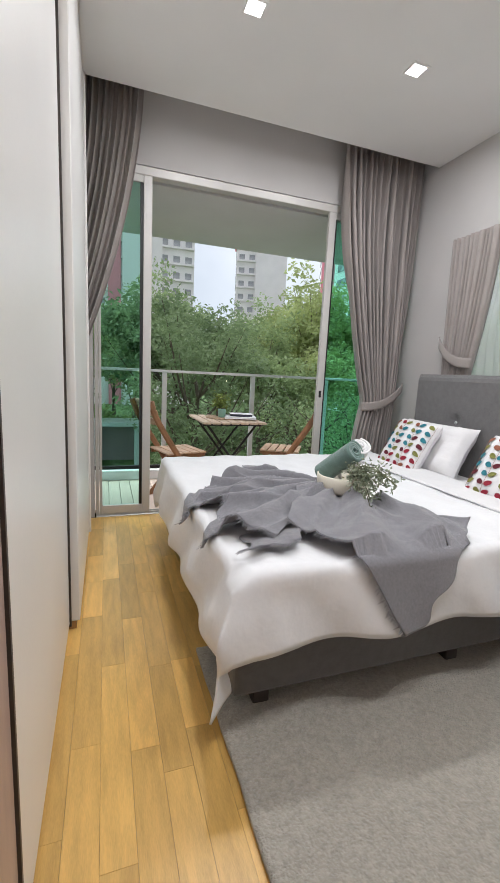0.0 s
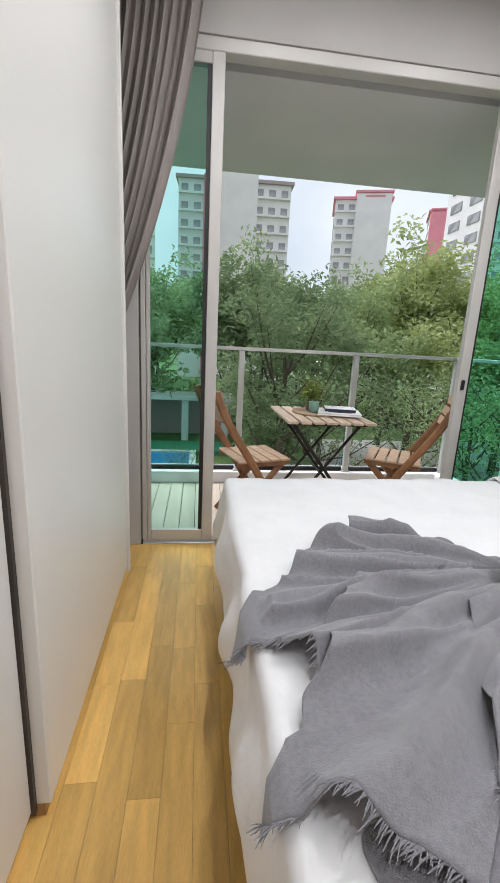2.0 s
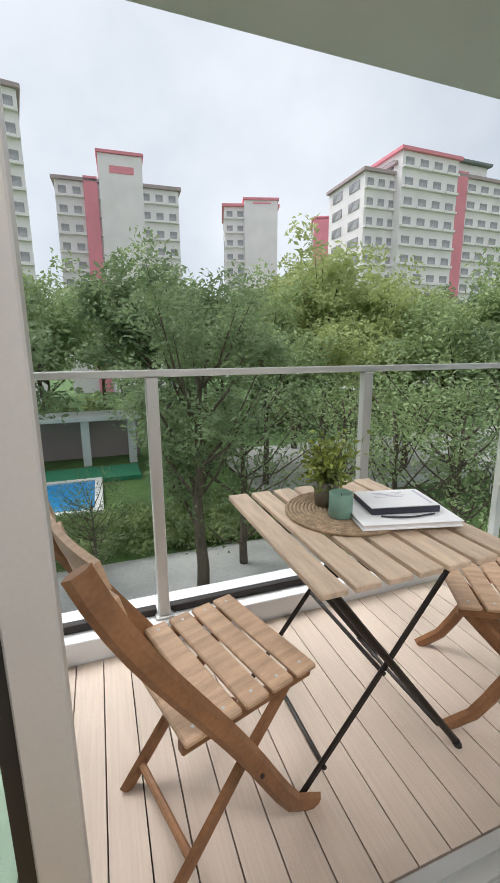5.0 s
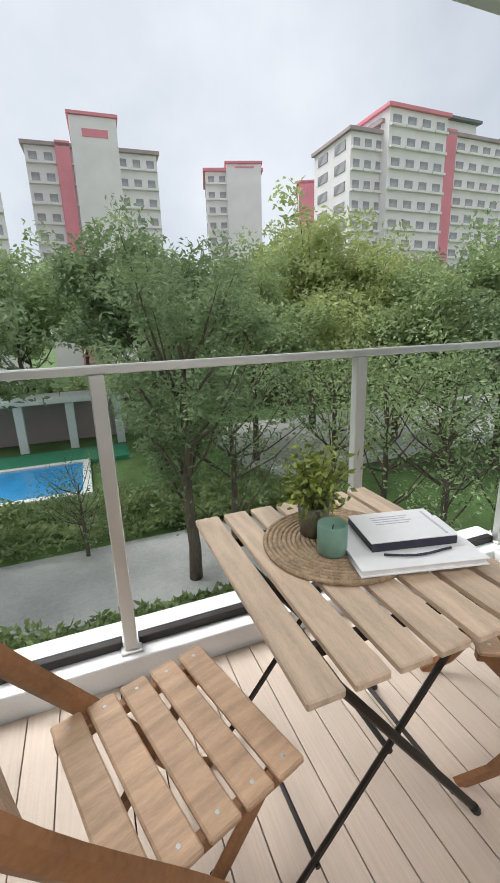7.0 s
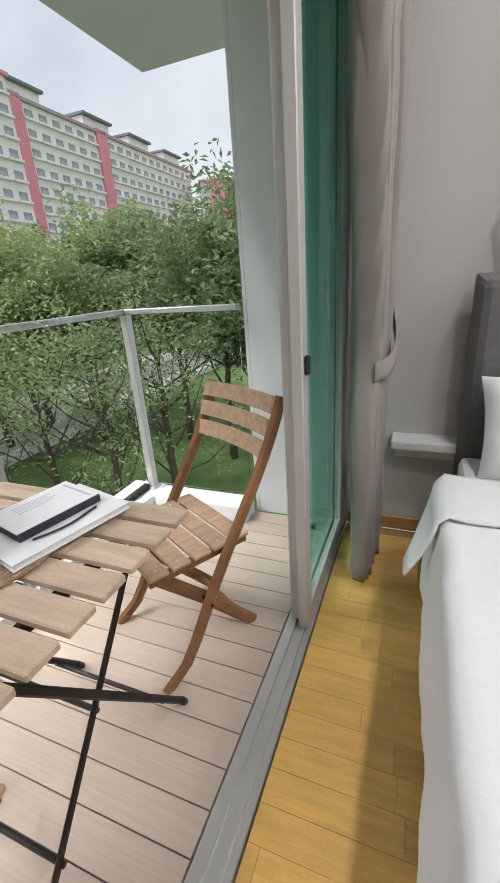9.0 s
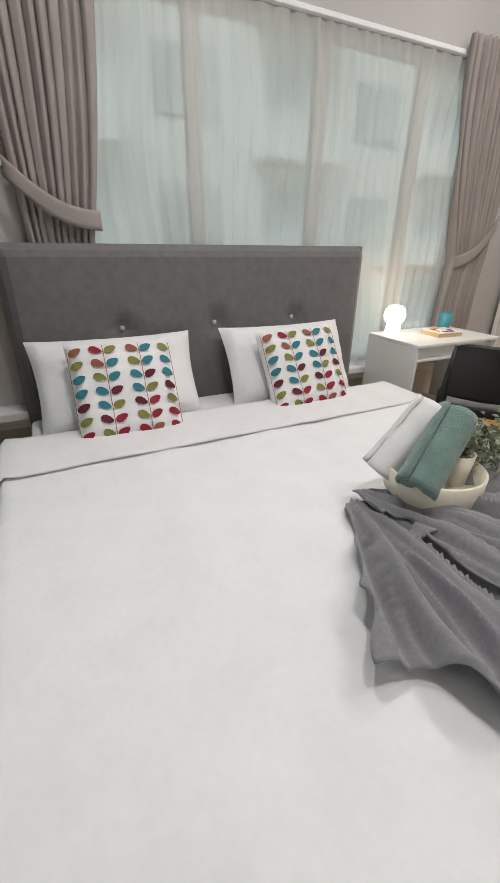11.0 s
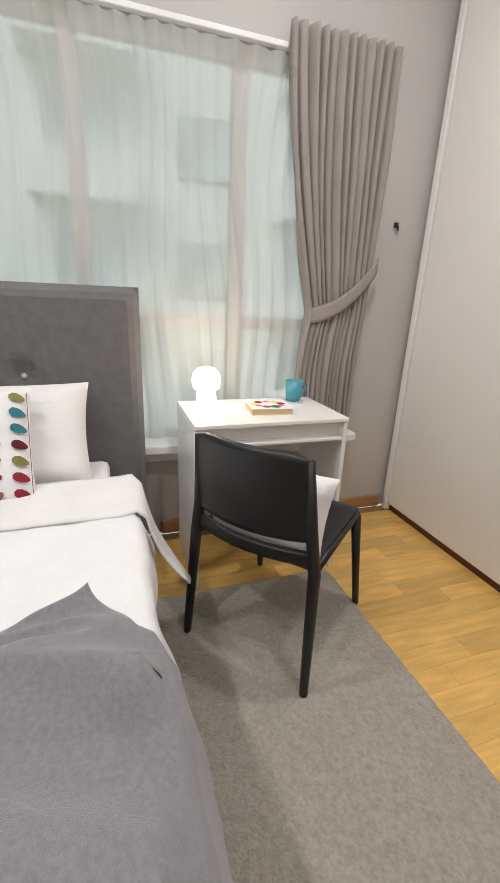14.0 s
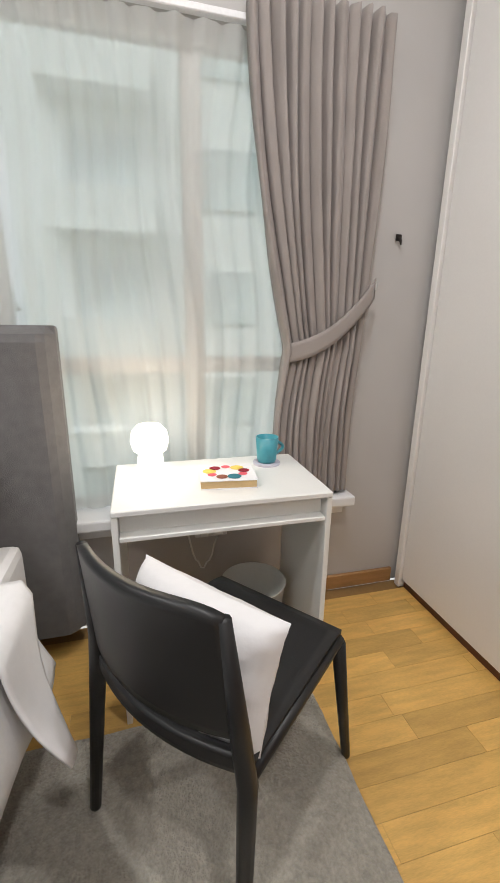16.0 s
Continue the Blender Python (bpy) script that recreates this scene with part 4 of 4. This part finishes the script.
# ---- outdoors ----
G = -6.0
ground = struct("ground", B(-900, 900, -900, 1400, G - 0.5, G), "grass", "lawn and planted ground of the estate", "ground")
struct("ground_side", B(4.8, 40, -40, 4.29, G + 0.002, G + 0.02), "path", "paved ground beside the block", "ground")
struct("garden_path", B(-14, 8.5, 13.6, 17.6, G + 0.002, G + 0.03), "path", "pale garden path between the plantings", "path")
struct("boundary_wall", B(9, 60, 20.9, 21.15, G, G + 0.55, c=0.02), "pool_edge", "low white boundary wall along the lawn", "wall")
struct("car_park_road", B(9, 60, 21.16, 33, G + 0.002, G + 0.02), "path", "pale asphalt lane behind the trees", "road")
pool = thing("swimming_pool", pose(-4.3, 25.0, G), "blue swimming pool with a pale stone edge", "pool", kind="structure")
part("coping", B(-5.6, 5.6, -2.7, -2.3, 0, 0.35, c=0.03).box(-5.6, 5.6, 2.3, 2.7, 0, 0.35, c=0.03).box(-5.6, -5.2, -2.3, 2.3, 0, 0.35, c=0.03).box(5.2, 5.6, -2.3, 2.3, 0, 0.35, c=0.03), "pool_edge", pool)
part("water", B(-5.2, 5.2, -2.3, 2.3, 0, 0.26), "water", pool)
struct("pool_deck", B(-10.5, 3.5, 27.75, 30.5, G + 0.002, G + 0.25), "green_mat", "green mat surface behind the pool", "pool deck")
pav = thing("pool_pavilion", pose(-4, 33, G), "low white poolside pavilion with columns", "pavilion")
part("roof", B(-8, 8, -1.5, 1.5, 3.0, 3.3, c=0.03), "pool_edge", pav)
part("wall", B(-8, 8, 1.2, 1.4, 0, 3.0), "block_roof", pav)
for k in range(6):
    part("column", B(-7.4 + 2.9 * k, -6.9 + 2.9 * k, -1.3, -0.9, 0, 3.0, c=0.02), "near_wall", pav)


def block(name, x, y, yaw, w, d, h, cols, storeys, pinks=(), tower=None, label="", sunken=2, roof="block_roof", lifts=()):
    b = thing(name, pose(x, y, G, 0, 0, yaw), label, "apartment block", "far apartment blocks")
    fh = h / storeys
    part("wall", B(-w / 2, w / 2, -d / 2, d / 2, 0, h), "block_wall", b)
    part("roof", B(-w / 2 - 0.5, w / 2 + 0.5, -d / 2 - 0.5, d / 2 + 0.5, h, h + 0.6, c=0.05), roof, b)
    cw = w / cols
    for lx in lifts:
        lb = part("lift_house", B(lx - 4.2, lx + 4.2, -d / 2 + 0.4, d / 2 - 1, h + 0.601, h + 2.6, c=0.05), "block_wall", b)
        part("lift_roof", B(lx - 4.8, lx + 4.8, -d / 2 - 0.4, d / 2, h + 2.601, h + 3.1, c=0.05), "dark_roof", lb, "dark grey overhanging roof")
    wm = Geo().box(-0.27 * cw, 0.27 * cw, -0.08, 0.10, -0.19 * fh, 0.19 * fh).mesh("window")
    lm = Geo().box(-0.47 * cw, 0.47 * cw, -0.55, 0.0, -0.10 * fh, 0.02 * fh).mesh("ledge")
    sm = Geo().box(-0.10, 0.08, -0.14 * d, 0.14 * d, -0.24 * fh, 0.24 * fh).mesh("window")
    for p in pinks:
        part("pink_band", B(-w / 2 + cw * p, -w / 2 + cw * (p + 1), -d / 2 - 0.5, -d / 2, 0, h + 0.9, c=0.05), "block_pink", b, "pink painted bay")
    for s in range(sunken, storeys):
        z = (s + 0.52) * fh
        for c in range(cols):
            if c in pinks:
                continue
            part("window", wm, "block_window", b).location = (-w / 2 + cw * (c + 0.5), -d / 2 - 0.02, z)
            part("ledge", lm, "block_wall", b).location = (-w / 2 + cw * (c + 0.5), -d / 2 - 0.02, z - 0.27 * fh)
        for sx in (-1, 1):
            for yy in (-0.24, 0.24):
                part("window", sm, "block_window", b).location = (sx * (w / 2 + 0.02), yy * d, z)
    if tower:
        a, c, th = tower
        t = part("lift_tower", B(a, c, -d / 2 - 0.8, d / 2 - 0.5, 0, h + th, c=0.06), "block_wall", b)
        part("tower_cap", B(a - 0.3, c + 0.3, -d / 2 - 1.1, d / 2, h + th, h + th + 0.5, c=0.05), "block_pink", t, "pink parapet")
        part("louvre", B(a + (c - a) * 0.25, a + (c - a) * 0.8, -d / 2 - 0.9, -d / 2 - 0.7, h + th * 0.35, h + th * 0.6), "block_pink", t)
    return b


def at_az(az, dist):
    a = radians(az)
    return 1.7 + dist * math.sin(a), 3.7 + dist * math.cos(a)


x, y = at_az(3.9, 90)
block("apartment_block", x, y, -3, 21, 12, 36.3, 9, 12, (2,), (-3.2, 4.2, 4.6), "far white and pink apartment block with a lift tower")
x, y = at_az(19.9, 108)
block("apartment_block", x, y, -16, 12, 12, 39.3, 5, 13, (), (-1.5, 6.0, 1.2), "far narrow white apartment block with a pink roof edge", roof="block_pink")
block("apartment_block", 94, 80, 1, 80, 15, 39.6, 24, 13, (4, 11), None, "long far white apartment slab with pink bays, dark roofs", lifts=(-22, -2, 14, 30))
block("apartment_block", 60.5, 79, 1, 12.8, 17.5, 41.4, 4, 13, (), None, "taller white end block with a pink roof edge", roof="block_pink")
block("apartment_block", 51.5, 78, 0, 7, 12, 38, 3, 12, (), None, "lower white end wing of the far slab block")
x, y = at_az(30.5, 135)
block("apartment_block", x, y, -25, 12, 10, 44, 5, 14, (0, 1), None, "distant pink and white apartment block", roof="block_pink")
x, y = at_az(66, 150)
block("apartment_block", x, y, -60, 14, 10, 36, 5, 12, (1, 2, 3), None, "distant pink apartment block beyond the long slab", roof="block_pink")
x, y = at_az(-9.6, 76)
block("apartment_block", x, y, 9, 8.5, 14, 41, 4, 13, (), None, "far white apartment tower beyond the pool")


# ---- trees ----
def tree_meshes(seed, height, spread, leaf, n, low, gap):
    rng = random.Random(seed)
    g = Geo()
    top = height * 0.72
    trunk = [(0.15 * noise.noise((k * 0.6, seed, 0)) * k * 0.4, 0.15 * noise.noise((k * 0.6, 3, seed)) * k * 0.4, top * k / 7) for k in range(8)]
    g.tube(trunk, [0.16 * (1 - 0.11 * k) * height / 8 for k in range(8)], 8)
    clumps = []
    for k in range(24):
        s = rng.uniform(low, 0.98)
        base = Vector(trunk[min(7, int(s * 7))])
        a = rng.uniform(0, 6.28)
        r = spread * math.sqrt(max(0.05, 1 - ((s - 0.55) / 0.55) ** 2)) * rng.uniform(0.45, 1.0)
        end = Vector((base.x + r * math.cos(a), base.y + r * math.sin(a), height * s * 0.80 + rng.uniform(0.1, 0.24) * height))
        mid = base.lerp(end, 0.5) + Vector((0, 0, -0.04 * height))
        g.tube([base, mid, end], [0.045 * height / 8, 0.03 * height / 8, 0.008], 5, caps=False)
        for q in range(5):
            c = base.lerp(end, rng.uniform(0.5, 1.1)) + Vector((rng.gauss(0, 1), rng.gauss(0, 1), rng.gauss(0, 0.7))) * spread * 0.14
            clumps.append((c, spread * rng.uniform(0.13, 0.26)))
    vs, fs = [], []
    for i in range(n):
        c, r = clumps[rng.randrange(len(clumps))]
        v = Vector((rng.gauss(0, 1), rng.gauss(0, 1), rng.gauss(0, 0.75)))
        p = c + v.normalized() * r * rng.random() ** 0.4
        q = Euler((rng.gauss(0, 0.7), rng.gauss(0, 0.7), rng.uniform(0, 6.28))).to_matrix()
        l, w = leaf * rng.uniform(0.7, 1.4), leaf * rng.uniform(0.35, 0.6)
        k = len(vs)
        vs += [p, p + q @ Vector((w / 2, l * 0.45, 0.1 * w)), p + q @ Vector((0, l, -0.12 * l)), p + q @ Vector((-w / 2, l * 0.45, 0.1 * w))]
        fs.append((k, k + 1, k + 2, k + 3))
    crown = bpy.data.meshes.new("crown")
    crown.from_pydata([tuple(v) for v in vs], [], fs)
    return g.mesh("trunk", True), crown


def tree(meshes, material, x, y, z, rz, s, label, sz=1.0):
    t = thing("tree", Matrix.LocRotScale((x, y, z), Euler((0, 0, rz)), (s, s, s * sz)), label, "tree", "garden trees")
    part("trunk", meshes[0], "bark", t)
    c = new("crown", meshes[1].copy())
    c.data.materials.clear()
    c.data.materials.append(M[material])
    c.parent = t
    return t


near_t = tree_meshes(11, 9.2, 2.3, 0.15, 11000, 0.26, 0.3)
mid_t = [tree_meshes(21 + k, 9.0, 3.2, 0.24, 9000, 0.50, 0.3) for k in range(3)]
bare_t = tree_meshes(31, 7.0, 3.0, 0.15, 2600, 0.25, 0.3)
for az, d, el, k, ma in ((12, 11, 17, -1, "crown_a"), (-7, 34, 11, 0, "crown_b"), (3, 31, 13, 1, "crown_b"), (8.5, 21, 13.5, 2, "crown_a"), (16, 26, 11, 0, "crown_b"), (22, 22, 9, 1, "crown_b"),
                         (26, 31, 11.5, 2, "crown_c"), (30, 29, 15, 0, "crown_c"), (36, 24, 9.5, 1, "crown_c"), (41, 27, 10.5, 2, "crown_c"), (47, 22, 9, 0, "crown_b"), (53, 24, 10, 1, "crown_b"),
                         (59, 20, 11, 2, "crown_a"), (65, 17, 12, 0, "crown_a"), (71, 15, 13, 1, "crown_a"), (-13, 31, 13, 2, "crown_b"), (-18, 15, 14, 0, "crown_a"), (-26, 18, 12, 1, "crown_b"),
                         (33, 16, 3, -2, "crown_b"), (40, 14, 3, -2, "crown_b"), (48, 13, 3, -2, "crown_b"), (56, 14, 5, -2, "crown_a"), (18.5, 13, 3, -2, "crown_a"), (-3, 13.5, -14, -2, "crown_a")):
    x, y = at_az(az, d)
    ms, hh, words = (near_t, 9.6, "slender dense garden tree close to the balcony") if k == -1 else (bare_t, 7.4, "small open-branched tree with sparse leaves") if k == -2 else (mid_t[k], 9.8, "broad leafy garden tree")
    tree(ms, ma, x, y, G, az * 1.7, (7.2 + d * math.tan(radians(el))) / hh, words)
for k in range(16):
    x, y = at_az(-26 + 6.6 * k, 44 + 6 * math.sin(k * 2.1))
    tree(mid_t[k % 3], ("crown_b", "crown_c", "crown_a")[k % 3], x, y, G, k * 1.3, 1.35 + 0.2 * math.sin(k * 1.7), "broad leafy tree in the far row")


def hedge_mesh(x0, x1, y0, y1, h, n, leaf, seed):
    rng = random.Random(seed)
    vs, fs = [], []
    for i in range(n):
        x, y = rng.uniform(x0, x1), rng.uniform(y0, y1)
        z = h * (0.6 + 0.5 * noise.noise((x * 0.7, y * 0.7, seed))) * rng.random() ** 0.4
        p = Vector((x, y, z))
        q = Euler((rng.gauss(0, 0.8), rng.gauss(0, 0.8), rng.uniform(0, 6.28))).to_matrix()
        l, w = leaf * rng.uniform(0.7, 1.4), leaf * 0.55
        k = len(vs)
        vs += [p, p + q @ Vector((w / 2, l * 0.45, 0)), p + q @ Vector((0, l, 0)), p + q @ Vector((-w / 2, l * 0.45, 0))]
        fs.append((k, k + 1, k + 2, k + 3))
    me = bpy.data.meshes.new("shrubs")
    me.from_pydata([tuple(v) for v in vs], [], fs)
    return me


for k, (x0, x1, y0, y1, h, n) in enumerate(((-10, 12, 10.5, 13.3, 0.8, 16000), (-12, 9, 17.6, 21.6, 1.1, 16000), (3.6, 9.5, 17.8, 20.6, 0.8, 9000), (-40, 70, 38, 42, 4.0, 26000))):
    ob = part("shrubs", hedge_mesh(x0, x1, y0, y1, h, n, 0.22 if k < 3 else 0.6, k + 2), "hedge", None, "dense low shrubs and groundcover along the path")
    ob.location.z = G
    tagged(ob, "", "shrubs", "", "stuff")

# the neighbouring block seen through the sheer curtain
nbk = thing("neighbour_block", pose(15, 1, G), "white neighbouring block with balconies outside the window", "apartment block")
part("wall", B(0, 8, -20, 3.2, 0, 22), "near_wall", nbk)
wm = Geo().box(-0.05, 0.1, -0.9, 0.9, -0.75, 0.75).mesh("window")
bm_ = Geo().box(-0.9, 0.0, -1.3, 1.3, -0.12, 0.9).mesh("balcony")
for s in range(7):
    for c in range(6):
        y = -15.5 + 3.3 * c
        part("window", wm, "near_window", nbk).location = (-0.02, y, 1.8 + 3.1 * s)
        if c % 2:
            part("balcony", bm_, "near_wall", nbk).location = (-0.02, y, 0.3 + 3.1 * s)

# ---- floor strips and deck boards ----
rng = random.Random(3)
lengths = (0.34, 0.46, 0.58, 0.72)
bw = 0.088
strip = {l: Geo().box(-bw / 2 + 0.0004, bw / 2 - 0.0004, 0.0004, l - 0.0004, -0.011, 0.0).mesh("parquet_strip") for l in lengths}
x, rest = 0.93 + bw / 2, Geo()
while x < 3.70:
    y = -0.85 - rng.uniform(0, 0.4)
    while y < 3.86:
        l = rng.choice(lengths)
        y1 = min(y + l, 3.866)
        if y1 - y < l - 0.001 or y < -0.2:
            if y1 - y > 0.02:
                rest.box(x - bw / 2 + 0.0006, x + bw / 2 - 0.0006, max(y, -0.88) + 0.0006, y1 - 0.0006, -0.011, 0.0)
        else:
            p = part("parquet_strip", strip[l], "floor", floor)
            p.location = (x, y, 0)
        y = y1 if y1 > y + 0.001 else 9
    x += bw
part("parquet_rest", rest, "floor", floor)["kind"] = "stuff"

bd = Geo().box(-0.0490, 0.0490, 3.982, 4.996, -0.026, 0.0).mesh("deck_board")
bs = Geo().box(-0.0490, 0.0490, 4.056, 4.996, -0.026, 0.0).mesh("deck_board")
x = 2.070 + 0.0511 - 25 * 0.1022
while x < 3.67:
    part("deck_board", bd if 1.095 < x < 3.605 else bs, "deck", deck).location = (x, 0, 0)
    x += 0.1022
